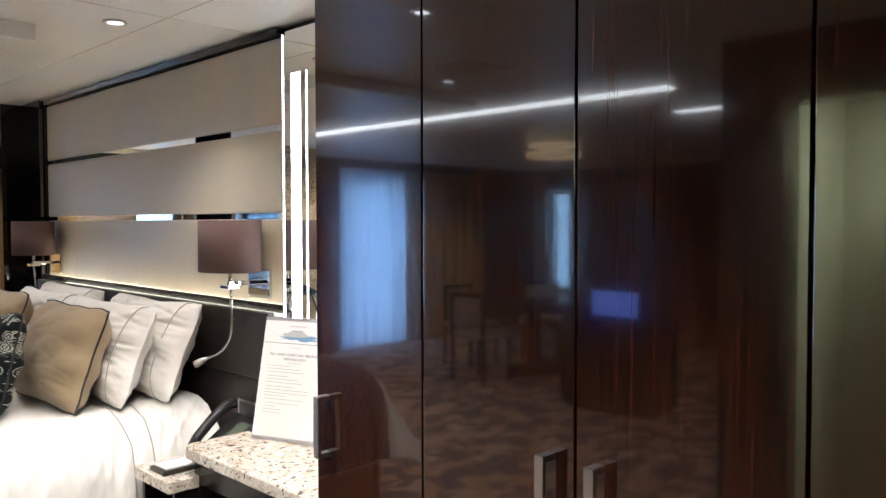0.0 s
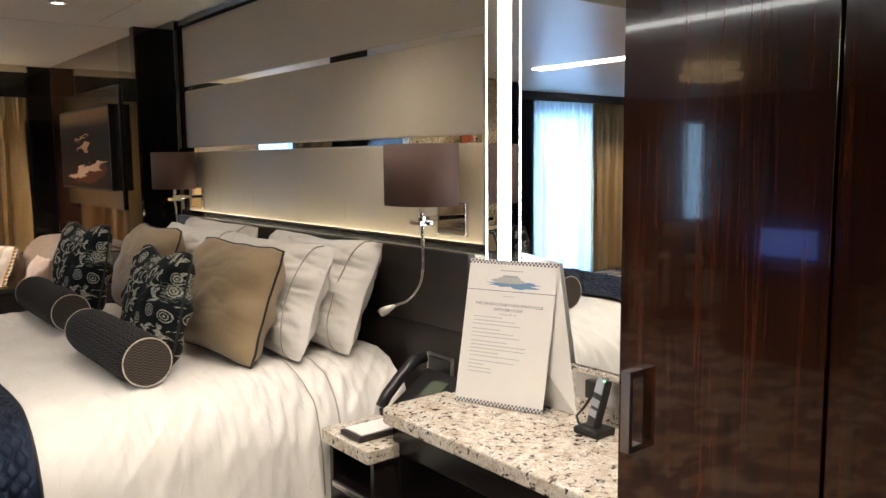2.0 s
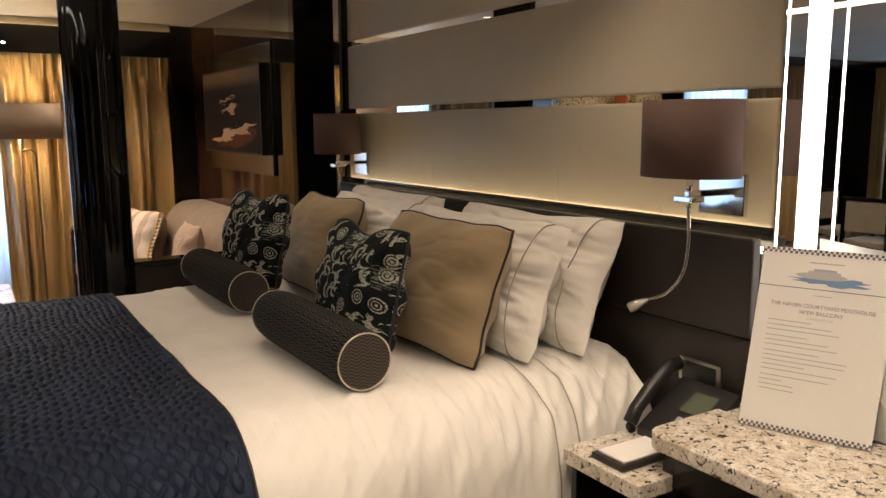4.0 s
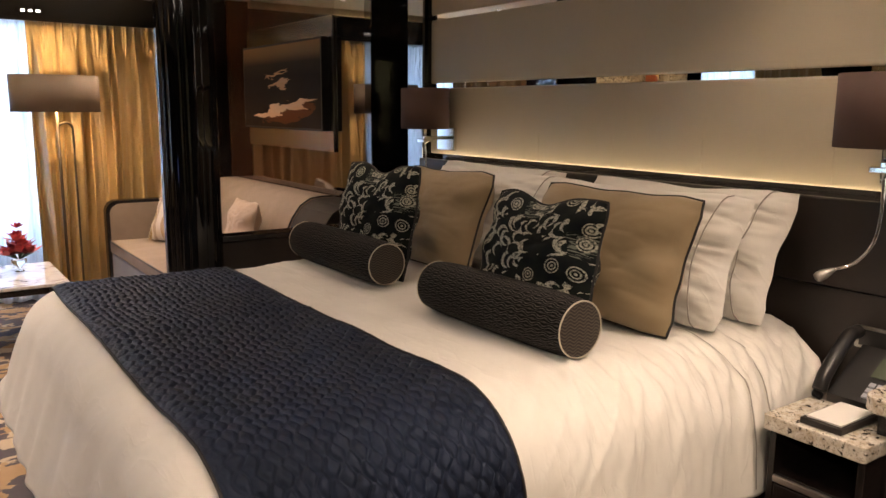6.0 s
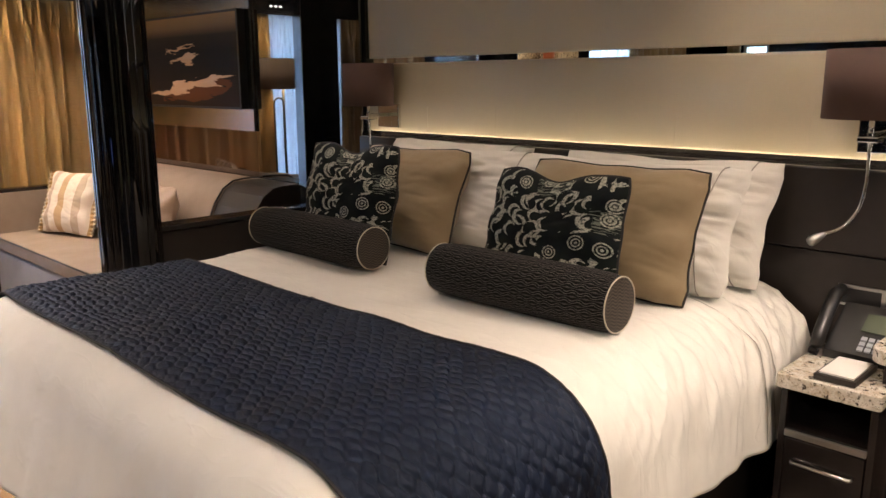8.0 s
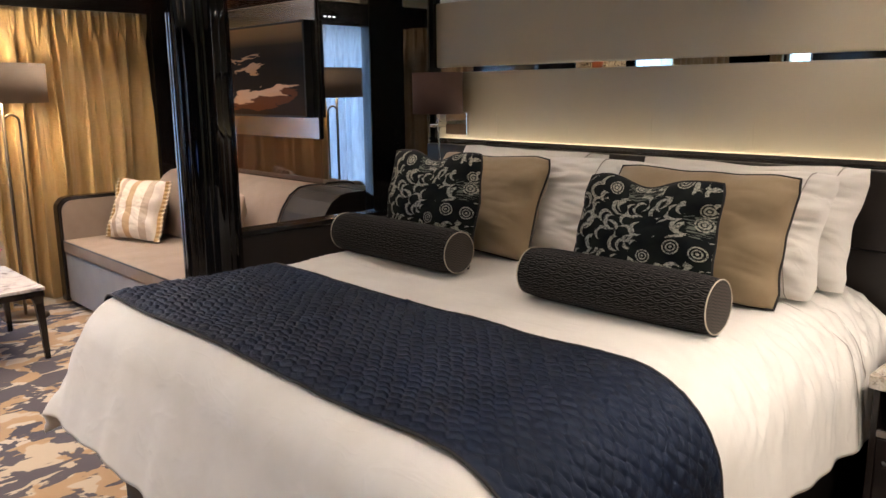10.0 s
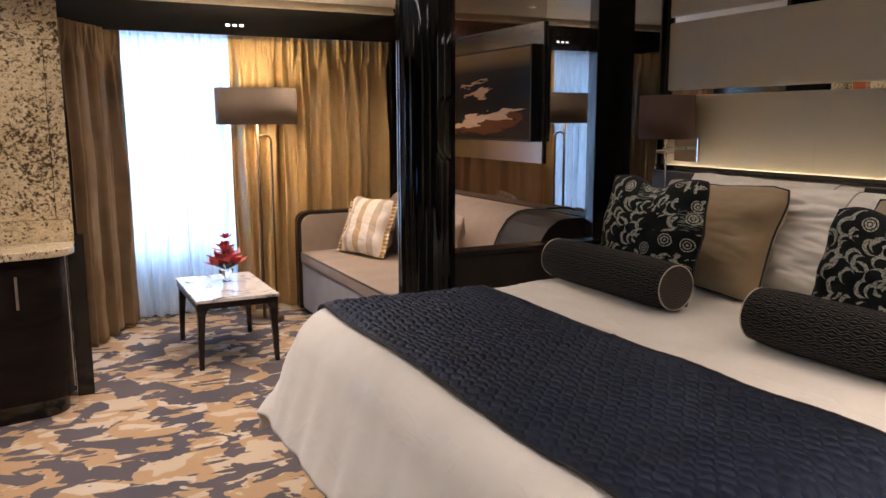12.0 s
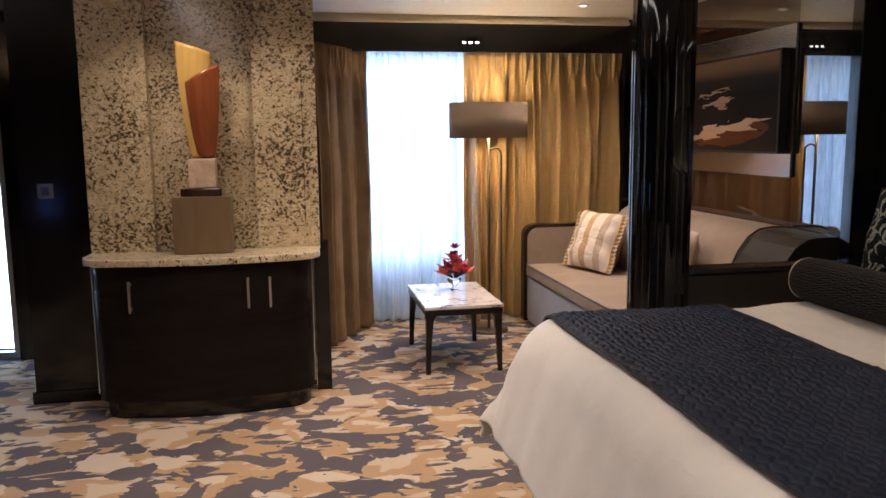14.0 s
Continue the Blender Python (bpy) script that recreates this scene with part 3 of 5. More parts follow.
structure("cornice", boxes((-0.80, 1.735, 8.58, 8.66, 2.352, 2.372), (-0.80, 1.735, 8.60, 8.66, 2.372, CEIL)), M_CREAM, "cream stepped cornice above the curtains", 0.004)
structure("pelmet", boxes((-0.80, 1.735, 8.62, 8.66, 2.14, 2.352)), M_WALL, "glossy dark pelmet above the curtains", 0.003)
structure("pelmet_dining", boxes((-7.25, -2.395, 8.02, 8.06, 2.30, CEIL)), M_MACASSAR, "glossy dark pelmet above the balcony curtains", 0.003)
structure("headboard_cap", boxes((1.975, 2.03, 3.0, 5.715, 2.372, 2.40)), M_WALL, "black mirror strip above the headboard")

for i_, (x0, x1, y0, y1) in enumerate(((-1.05, 2.0, 3.20, 3.203), (1.62, 1.623, 2.0, 6.0), (-0.3, -0.297, -2.2, 3.2), (-1.0, 1.9, 6.2, 6.203))):
    structure("ceiling_joint", boxes((x0, x1, y0, y1, CEIL - 0.0015, CEIL - 0.0002)), M_SHADELINE, "fine joint between ceiling panels", 0, "ceiling")

# closet across from the wardrobe
structure("wall_closet", boxes((-0.9, -0.75, -2.25, 0.95, 0, CEIL), (-0.9, -0.75, 1.62, 1.9, 0, CEIL), (-0.9, -0.75, 0.95, 1.62, 2.12, CEIL)), M_DARKWOOD, "dark wall with the closet doorway")
structure("wall_closet_back", boxes((-2.1, -2.0, -0.2, 1.9, 0, CEIL), (-2.0, -0.9, 1.8, 1.9, 0, CEIL), (-2.0, -0.9, -0.2, -0.1, 0, CEIL)), M_OLIVE, "olive painted closet walls")
structure("door_trim", boxes((-0.75, -0.735, 1.62, 1.68, 0, 2.18), (-0.75, -0.735, 0.89, 0.95, 0, 2.18), (-0.75, -0.735, 0.95, 1.62, 2.12, 2.18)), M_WALL, "black frame round the closet doorway", 0.003)
area("closet_lamp", -1.45, 0.8, CEIL - 0.04, 0.5, 0.9, 110, (1.0, 0.94, 0.70))
for z_ in (1.36, 1.60, 1.84):
    part("shelf", boxes((-1.98, -1.6, 0.0, 1.3, z_, z_ + 0.03)), M_DARKWOOD, None, "", False, 0.003).name = "closet_shelf"
for o_ in [o for o in scene.objects if o.name.startswith("closet_shelf")]:
    tagged(o_, "dark wooden shelf on the olive closet wall", "shelf", "closet shelves")

cc = thing("closet_cabinet", (-1.75, 0.6, 0.45), "dark low cabinet with a pale top inside the closet", "cabinet")
part("body", boxes((-1.99, -1.5, -0.05, 1.3, 0.45, 1.04)), M_DARKWOOD, cc, "", False, 0.004)
part("top", boxes((-1.99, -1.48, -0.06, 1.32, 1.042, 1.10)), M_CREAM, cc, "pale top", False, 0.004)

# stone cladding, slab by slab
stone_wall = thing("stone_wall", (-1.37, 7.26, 0.86), "speckled beige granite wall with a recessed niche", "wall", kind="structure")
for x0, x1, z0, z1, y0 in ((-2.01, -1.668, 0.86, 1.0, 7.17), (-2.01, -1.668, 1.003, CEIL, 7.17), (-1.668, -1.107, 0.86, CEIL, 7.26),
                           (-1.107, -0.758, 0.86, 0.997, 7.19), (-1.107, -0.838, 1.0, 1.928, 7.19), (-0.835, -0.758, 1.0, 1.928, 7.19), (-1.107, -0.758, 1.931, CEIL, 7.19)):
    part("slab", boxes((x0, x1, y0, 7.32, z0, z1)), M_STONE, stone_wall, "", False, 0.002)
structure("trim_stone", boxes((-0.798, -0.712, 7.215, 7.30, 0, 0.9)), M_WALL, "black upright beside the sideboard")

# windows


def window(name, x0, x1, z0, z1, y, label, mullions):
    w = thing(name, ((x0 + x1) / 2, y, z0), label, "window", kind="structure")
    bars = [(x0, x1, y - 0.03, y + 0.03, z0, z0 + 0.05), (x0, x1, y - 0.03, y + 0.03, z1 - 0.05, z1), (x0, x0 + 0.05, y - 0.03, y + 0.03, z0 + 0.05, z1 - 0.05), (x1 - 0.05, x1, y - 0.03, y + 0.03, z0 + 0.05, z1 - 0.05)]
    for xm in mullions:
        bars.append((xm - 0.03, xm + 0.03, y - 0.03, y + 0.03, z0 + 0.05, z1 - 0.05))
    for b_ in bars:
        part("window_frame", boxes(b_), M_STEEL, w, "", False, 0.004)
    edges = [x0 + 0.05, *mullions, x1 - 0.05]
    for a, b_ in zip(edges, edges[1:]):
        p = part("pane", boxes((a + 0.01, b_ - 0.01, y - 0.004, y + 0.004, z0 + 0.05, z1 - 0.05)), M_GLASS, w)
        p.visible_shadow = False
    return w


window("window_seating", -0.50, 1.35, 0.47, 2.18, 9.07, "bright picture window behind sheer curtains", [0.42])
window("door_balcony", -4.65, -2.80, 0.0, 2.16, 8.38, "glazed sliding balcony door with a steel frame", [-3.72])
wd_ = thing("window_dining", (-7.32, 7.62, 0.55), "window beside the dining table", "window", kind="structure")
for b_ in ((7.42, 7.82, 0.55, 0.60), (7.42, 7.82, 2.05, 2.1), (7.42, 7.47, 0.60, 2.05), (7.77, 7.82, 0.60, 2.05)):
    part("window_frame", boxes((-7.35, -7.29, *b_)), M_STEEL, wd_, "", False, 0.004)
p_ = part("pane", boxes((-7.324, -7.316, 7.475, 7.765, 0.605, 2.045)), M_GLASS, wd_)
p_.visible_shadow = False
structure("balcony_deck", boxes((-7.4, 2.2, 8.45, 10.3, -0.14, -0.02)), M_DECK, "grey balcony deck")
rail = thing("balcony_rail", (-3.4, 10.2, 0), "white painted steel balcony rail", "railing")
for z_ in (0.35, 0.7, 1.08):
    part("rail_bar", tube([(-7.3, 10.2, z_), (-0.8, 10.2, z_)], 0.025), M_STEEL, rail, "", True)
for i_ in range(6):
    part("post", boxes((-7.2 + i_ * 1.25, -7.16 + i_ * 1.25, 10.18, 10.22, -0.02, 1.08)), M_STEEL, rail)
structure("backdrop", sheet(4, 2, lambda u, v: (-70 + 140 * u, 62, -20 + 60 * v)), M_HAZE, "bright hazy sea and sky")


def curtain(name, pts, z0, z1, mat, label, folds, depth, flare=0.0, seed=0, pinch=True):
    """A hanging curtain along a plan line from pts[0] to pts[1], with rounded folds that open out below the heading."""
    rng = random.Random(seed)
    ph = [rng.uniform(0, 6.28) for _ in range(4)]
    (xa, ya), (xb, yb) = pts
    dx, dy = xb - xa, yb - ya
    length = math.hypot(dx, dy)
    nx, ny = dy / length, -dx / length

    def place(u, v):
        z = z0 + (z1 - z0) * v
        down = 1 - v
        s = u + 0.022 * math.sin(3.1 * u * 6.28 + ph[0]) * (0.3 + down) + 0.010 * math.sin(7.3 * u * 6.28 + ph[2] + down)
        k = folds * s
        wave = math.sin(2 * math.pi * k + ph[1] + 0.6 * noise.noise((k * 0.7 + seed, down * 1.8, 2)))
        second = math.sin(2 * math.pi * folds * 0.47 * s + ph[3] + 1.1 * down)
        sharp = (1 - 2.2 * abs(noise.noise((k * 1.5 + seed, down * 0.9, 7)))) * 0.5 + 0.28 * noise.noise((k * 3.7, down * 2.5 + seed, 5))
        body = depth * (0.70 + 0.30 * second) * (abs(wave) ** 0.7 * (1 if wave > 0 else -1)) + depth * (1.1 * sharp + 0.25 * second) * min(1, down * 2.5)
        body += 0.10 * depth * noise.noise((k * 5, down * 14, 3 + seed))
        # pinched heading: narrow gathered ridges along the top
        f = (k * 1.6) % 1.0 - 0.5
        pleat = depth * 0.8 * (math.exp(-(f / 0.10) ** 2) - 0.35 + 0.35 * math.exp(-((abs(f) - 0.2) / 0.06) ** 2))
        g = min(1.0, max(0.0, (down - 0.03) / 0.10))
        g = g * g * (3 - 2 * g)
        off = pleat * (1 - g) + body * g * (0.55 + 0.45 * min(1, down * 2.2))
        w = 1 + flare * down
        return (xa + dx * (0.5 + (u - 0.5) * w) + nx * off, ya + dy * (0.5 + (u - 0.5) * w) + ny * off, z + 0.004 * math.sin(folds * 6.28 * u) * down)
    n = max(80, int(folds * 26))
    ob = part(name, sheet(n, 56, place), mat, None, label, True)
    sol = ob.modifiers.new("thickness", "SOLIDIFY")
    sol.thickness = 0.003
    return tagged(ob, label, "curtain")


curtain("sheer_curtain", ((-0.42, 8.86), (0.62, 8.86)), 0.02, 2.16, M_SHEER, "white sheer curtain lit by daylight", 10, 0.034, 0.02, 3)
curtain("gold_curtain", ((0.44, 8.76), (1.74, 8.76)), 0.02, 2.15, M_SILK, "gold silk curtain in deep folds", 11.0, 0.072, 0.02, 5)
curtain("taupe_curtain", ((-0.738, 8.10), (-0.34, 8.78)), 0.02, 2.15, M_TAUPECURT, "taupe curtain gathered beside the window", 6, 0.048, 0.04, 9)
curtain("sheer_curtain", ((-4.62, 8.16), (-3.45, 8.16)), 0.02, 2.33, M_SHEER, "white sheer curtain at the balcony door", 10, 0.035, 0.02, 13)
curtain("gold_curtain", ((-6.0, 8.12), (-4.52, 8.12)), 0.02, 2.33, M_SILK, "gold silk curtain beside the balcony door", 14, 0.045, 0.02, 15)
curtain("gold_curtain", ((-7.1, 7.79), (-7.1, 8.0)), 0.02, 2.33, M_SILK, "gold silk curtain beside the dining window", 5, 0.04, 0.02, 17)

# column at the bed's corner
col = thing("column", (0.732, 5.90, 0), "black lacquered round column with shallow flutes", "column", kind="structure")


def column_ring():
    out = []
    for i in range(240):
        a = 2 * math.pi * i / 240
        r = 0.131 + 0.006 * abs(math.sin(a * 5 + 0.5)) ** 0.45
        out.append((0.732 + r * math.cos(a), 5.90 + r * math.sin(a)))
    return out


part("shaft", prism(column_ring(), 0, CEIL), M_LACQUER, col, "", True).data.set_sharp_from_angle(angle=radians(40))

# ceiling fittings
# each beam gets a visible fitting, the added ones too
for i_, (sx_, sy_, p_) in enumerate(SPOTS):
    zc = CEIL - 0.07 if (-1.05 < sx_ < 1.29 and 3.65 < sy_ < 5.55) else CEIL
    dl = thing("downlight", (sx_, sy_, zc), "small recessed ceiling downlight, lit, at an assumed place", "downlight", "ceiling downlights")
    part("trim_ring", lathe([(0.030, -0.001), (0.045, -0.001), (0.047, -0.006), (0.030, -0.008)], (sx_, sy_, zc), 24, (1, 1), False), M_CREAM, dl, "", True)
    part("lens", lathe([(0.0005, -0.004), (0.028, -0.004), (0.028, -0.0045), (0.0005, -0.0045)], (sx_, sy_, zc), 20), M_DOWN, dl, "small glowing face")
strip = thing("ceiling_light_strip", (-1.68, 4.5, CEIL), "long lit linear strip set in the ceiling", "ceiling light")
part("diffuser", boxes((-1.65, -1.54, 2.62, 6.3, CEIL - 0.012, CEIL - 0.001)), M_COVE, strip, "glowing diffuser")
part("frame", boxes((-1.67, -1.65, 2.60, 6.32, CEIL - 0.02, CEIL - 0.001)), M_CREAM, strip)
strip = thing("ceiling_light_strip", (-2.55, 3.0, CEIL), "short lit linear strip set in the ceiling", "ceiling light")
part("diffuser", boxes((-2.65, -2.55, 2.66, 3.12, CEIL - 0.012, CEIL - 0.001)), M_COVE, strip, "glowing diffuser")
vent = thing("ceiling_vent", (-0.35, 3.0, CEIL), "cream slotted ceiling air vent", "vent")
for i_ in range(4):
    part("slat", boxes((-0.5 + i_ * 0.08, -0.44 + i_ * 0.08, 2.9, 3.15, CEIL - 0.012, CEIL - 0.001)), M_CREAM, vent, "", False, 0.003)

# glowing tiles stand in for the downlights' reflections in the glossy pelmet
trio = thing("pelmet_spots", (0.46, 8.615, 2.2), "row of three glowing marks standing in for reflected downlights", "spotlight")
part("housing", boxes((0.37, 0.55, 8.612, 8.6195, 2.195, 2.225)), M_WALL, trio)
for x_ in (0.41, 0.46, 0.51):
    part("lens", boxes((x_ - 0.013, x_ + 0.013, 8.609, 8.6115, 2.203, 2.217)), M_DOWN, trio, "small glowing face", False, 0.001)

# ---- wardrobe ----
GAPS = [1.946, 1.551, 1.143, 0.729, 0.33, -0.07, -0.47, -0.87]
wardrobe = thing("wardrobe", (1.7, 0.5, 0), "built-in high-gloss macassar wardrobe with tall doors", "wardrobe")
part("body", boxes((1.425, 2.03, -0.87, 1.944, 0, CEIL)), M_MACASSAR, wardrobe)
HANDLE_AT = [1.898, 1.198, 1.088, 0.38, 0.28, -0.42, -0.52]
for i_, (b_, a) in enumerate(zip(GAPS, GAPS[1:])):
    d = part("door", boxes((1.40, 1.423, a + 0.003, b_ - 0.003, 0.08, CEIL - 0.02)), M_MACASSAR, wardrobe, "", False, 0.0015)
    hy = HANDLE_AT[i_]
    part("handle", boxes((1.362, 1.371, hy - 0.010, hy + 0.010, 1.035, 1.19), (1.371, 1.40, hy - 0.010, hy + 0.010, 1.178, 1.19), (1.371, 1.40, hy - 0.010, hy + 0.010, 1.035, 1.047)), M_STEEL, d, "brushed steel bar handle")
part("plinth", boxes((1.43, 2.03, -0.86, 1.936, 0.0, 0.08)), M_WALL, wardrobe)
structure("wall_entry_east", boxes((1.40, 2.03, -2.25, -0.872, 0, CEIL)), M_DARKWOOD, "dark panelled wall beside the wardrobe")

# ---- vanity with lit mirror ----


def rounded_rect(x0, x1, y0, y1, radii, n=8):
    """Outline with corner radii in the order (x0,y0), (x1,y0), (x1,y1), (x0,y1)."""
    out = []
    for (cx, cy, sx_, sy_, a0), r in zip(((x0, y0, 1, 1, 180), (x1, y0, -1, 1, 270), (x1, y1, -1, -1, 0), (x0, y1, 1, -1, 90)), radii):
        if r <= 0:
            out.append((cx, cy))
            continue
        for k in range(n + 1):
            a = radians(a0 + 90 * k / n)
            out.append((cx + sx_ * r + r * math.cos(a), cy + sy_ * r + r * math.sin(a)))
    return out


vanity = thing("vanity", (1.8, 2.5, 0), "black vanity desk with an open knee space", "vanity")
part("side_panel", boxes((1.60, 2.028, 2.955, 2.995, 0, 0.755)), M_DARKWOOD, vanity, "", False, 0.003)
part("apron", boxes((1.60, 2.028, 1.95, 2.955, 0.66, 0.755)), M_DARKWOOD, vanity, "", False, 0.003)
part("back_panel", boxes((1.99, 2.028, 1.95, 2.955, 0, 0.66)), M_DARKWOOD, vanity)
tagged(part("worktop", prism(rounded_rect(1.565, 2.028, 1.948, 3.03, (0.0, 0, 0, 0.05)), 0.757, 0.80), M_GRANITE, None, "", False, 0.006, 3), "speckled cream granite vanity worktop", "worktop")
tagged(part("backsplash", boxes((1.985, 2.028, 1.948, 2.945, 0.803, 0.955)), M_GRANITE, None, "", False, 0.002), "speckled granite upstand behind the worktop", "backsplash")
mirror = thing("wall_mirror", (2.0, 2.45, 0.96), "tall wall mirror with a lit frosted strip", "mirror")
part("glass", boxes((1.995, 2.028, 1.948, 2.995, 0.96, 2.38)), M_MIRROR, mirror)
part("light_strip", boxes((1.9935, 1.9947, 2.868, 2.93, 0.98, 2.21)), M_LED, mirror, "glowing frosted light strip")
for y_ in (2.826, 2.986):
    part("edge_light", boxes((1.9937, 1.9947, y_ - 0.003, y_ + 0.003, 0.98, 2.21 if y_ < 2.9 else 2.37)), M_LED, mirror, "thin glowing edge line")
for y_ in (2.527, 2.436, 2.345):
    s_ = thing("socket_plate", (1.985, y_, 0.90), "steel socket plate on the granite upstand", "socket", "vanity sockets")
    part("plate", boxes((1.978, 1.985, y_ - 0.041, y_ + 0.041, 0.862, 0.94)), M_STEEL, s_, "", False, 0.003)
    part("insert", boxes((1.975, 1.978, y_ - 0.033, y_ + 0.033, 0.87, 0.932)), M_STEEL, s_)

# tent card
card = thing("tent_card", (1.9, 2.8, 0.80), "white printed tent card standing on the vanity", "card")
CB0, CB1 = Vector((1.801, 2.927, 0.803)), Vector((1.911, 2.640, 0.803))
across = (CB1 - CB0)
# the card leans back from its foot to its folded top
LEAN_BACK = Vector((0.078, 0.006, 0.457))


def card_point(u, v, off=0.0):
    n = across.cross(LEAN_BACK).normalized()
    return CB0 + across * u + LEAN_BACK * v + n * off


def card_quad(u0, u1, v0, v1, off, thick=0.0012):
    bm = bmesh.new()
    ps = [card_point(u, v, o) for o in (off, off + thick) for u, v in ((u0, v0), (u1, v0), (u1, v1), (u0, v1))]
    vs = [bm.verts.new(p) for p in ps]
    for f in ((0, 1, 2, 3), (7, 6, 5, 4), (0, 4, 5, 1), (1, 5, 6, 2), (2, 6, 7, 3), (3, 7, 4, 0)):
        bm.faces.new([vs[i] for i in f])
    bmesh.ops.recalc_face_normals(bm, faces=bm.faces)
    return bm


FRONT = 1 if across.cross(LEAN_BACK).x < 0 else -1
front = part("front_panel", card_quad(0, 1, 0, 1, 0), M_PAPER, card)
back_bm = bmesh.new()
top0, top1 = card_point(0, 1), card_point(1, 1)
bvs = [back_bm.verts.new(p) for p in (top0, top1, Vector((1.982, 2.565, 0.803)), Vector((1.982, 2.86, 0.803)))]
back_bm.faces.new(bvs)
bp_ = part("back_panel", back_bm, M_PAPER, card)
bp_.modifiers.new("thickness", "SOLIDIFY").thickness = 0.0015
O1 = 0.0006 * FRONT + (0.0012 if FRONT > 0 else 0.0)


def ink(u0, u1, v0, v1, mat, name="print_bar"):
    part(name, card_quad(u0, u1, v0, v1, O1 if FRONT > 0 else -0.0014, 0.0006), mat, front)


for k in range(50):
    for r_ in range(2):
        if (k + r_) % 2 == 0:
            for v0 in (0.970, 0.0):
                ink(k / 50, (k + 1) / 50, v0 + 0.014 * r_, v0 + 0.014 * (r_ + 1), M_DARKINK, "check")
ink(0, 1, 0.786, 0.790, M_DARKINK)
ink(0.36, 0.62, 0.925, 0.932, M_INK)
ink(0.42, 0.56, 0.752, 0.756, M_INK)
rng = random.Random(4)
vv = 0.60
for k in range(15):
    if k in (3, 6, 11):
        vv -= 0.008
    ink(0.11, 0.11 + (0.62 if k % 3 else 0.40) * rng.uniform(0.75, 1.08) * (1 if k < 12 else 0.55), vv, vv + 0.005, M_INK)
    vv -= 0.0255


def blob(cu, cv, ru, rv, mat, name, jag=0.25, seed=1, off=0.0018):
    r2 = random.Random(seed)
    bm = bmesh.new()
    vs = []
    for k in range(22):
        a = 2 * math.pi * k / 22
        f = 1 + r2.uniform(-jag, jag)
        vs.append(bm.verts.new(card_point(cu + ru * f * math.cos(a), cv + rv * f * math.sin(a), FRONT * off + (0.0006 if FRONT > 0 else 0))))
    bm.faces.new(vs)
    part(name, bm, mat, front)


blob(0.57, 0.835, 0.26, 0.022, M_BLUEINK, "splash_shape", 0.5, 3)
blob(0.46, 0.858, 0.19, 0.018, M_INK, "ship_shape", 0.08, 5, 0.0022)
ink(0.36, 0.60, 0.868, 0.885, M_INK, "deck_shape")
ink(0.40, 0.57, 0.885, 0.897, M_GREYPLASTIC, "deck_shape")
ink(0.30, 0.64, 0.862, 0.866, M_PAPER, "deck_line")


def lettering(text, size, u, v, mat):
    cu = bpy.data.curves.new("lettering", "FONT")
    cu.body, cu.size, cu.align_x, cu.extrude = text, size, "CENTER", 0.0002
    me_ob = bpy.data.objects.new("lettering", cu)
    me = bpy.data.meshes.new_from_object(me_ob)
    bpy.data.objects.remove(me_ob)
    ob = new("lettering", me)
    me.materials.append(mat)
    ex, ey = across.normalized(), LEAN_BACK.normalized()
    ez = ex.cross(ey).normalized()
    ey = ez.cross(ex)
    p = card_point(u, v) + ez * 0.0022 - ORIGIN[front.name]
    ob.parent = front
    ob.matrix_basis = Matrix(((ex.x, ey.x, ez.x, p.x), (ex.y, ey.y, ez.y, p.y), (ex.z, ey.z, ez.z, p.z), (0, 0, 0, 1)))


lettering("THE HAVEN COURTYARD PENTHOUSE", 0.0135, 0.5, 0.685, M_DARKINK)
lettering("WITH BALCONY", 0.0135, 0.5, 0.65, M_DARKINK)
lettering("CATEGORY H5", 0.009, 0.5, 0.622, M_INK)

# shaver or phone handset on its charger
charger = thing("cordless_charger", (1.84, 2.42, 0.80), "grey cordless handset in a black charging stand", "charger")
part("stand", boxes((1.865, 1.945, 2.385, 2.475, 0.802, 0.822)), M_PLASTIC, charger, "", False, 0.006)
hs = bmesh.new()
bmesh.ops.create_cube(hs, size=1, matrix=pose(1.925, 2.43, 0.885, 0, 16, -20) @ Matrix.Diagonal((0.024, 0.046, 0.145, 1)))
hs = part("handset", hs, M_PLASTIC, charger, "", False, 0.005)
for dz, hh in ((0.05, 0.045), (0.0, 0.022), (-0.03, 0.02)):
    fb = bmesh.new()
    bmesh.ops.create_cube(fb, size=1, matrix=pose(1.925, 2.43, 0.885, 0, 16, -20) @ pose(-0.0135, 0, dz) @ Matrix.Diagonal((0.003, 0.040, hh, 1)))
    part("face_plate", fb, M_GREYPLASTIC, hs, "", False, 0.001)
fb = bmesh.new()
bmesh.ops.create_cube(fb, size=1, matrix=pose(1.925, 2.43, 0.885, 0, 16, -20) @ pose(-0.0135, -0.017, 0.068) @ Matrix.Diagonal((0.003, 0.008, 0.006, 1)))
part("indicator", fb, M_GREENLED, hs, "glowing green indicator")
part("plug", boxes((1.948, 1.975, 2.465, 2.505, 0.88, 0.935)), M_PLASTIC, charger, "", False, 0.005)
part("cord", tube([(1.955, 2.49, 0.88), (1.945, 2.505, 0.85), (1.93, 2.52, 0.825), (1.92, 2.50, 0.808), (1.91, 2.47, 0.806)], 0.004), M_PLASTIC, charger, "", True)

tumbler = thing("cream_cup", (1.82, 2.17, 0.80), "cream ceramic cup on the vanity worktop", "cup")
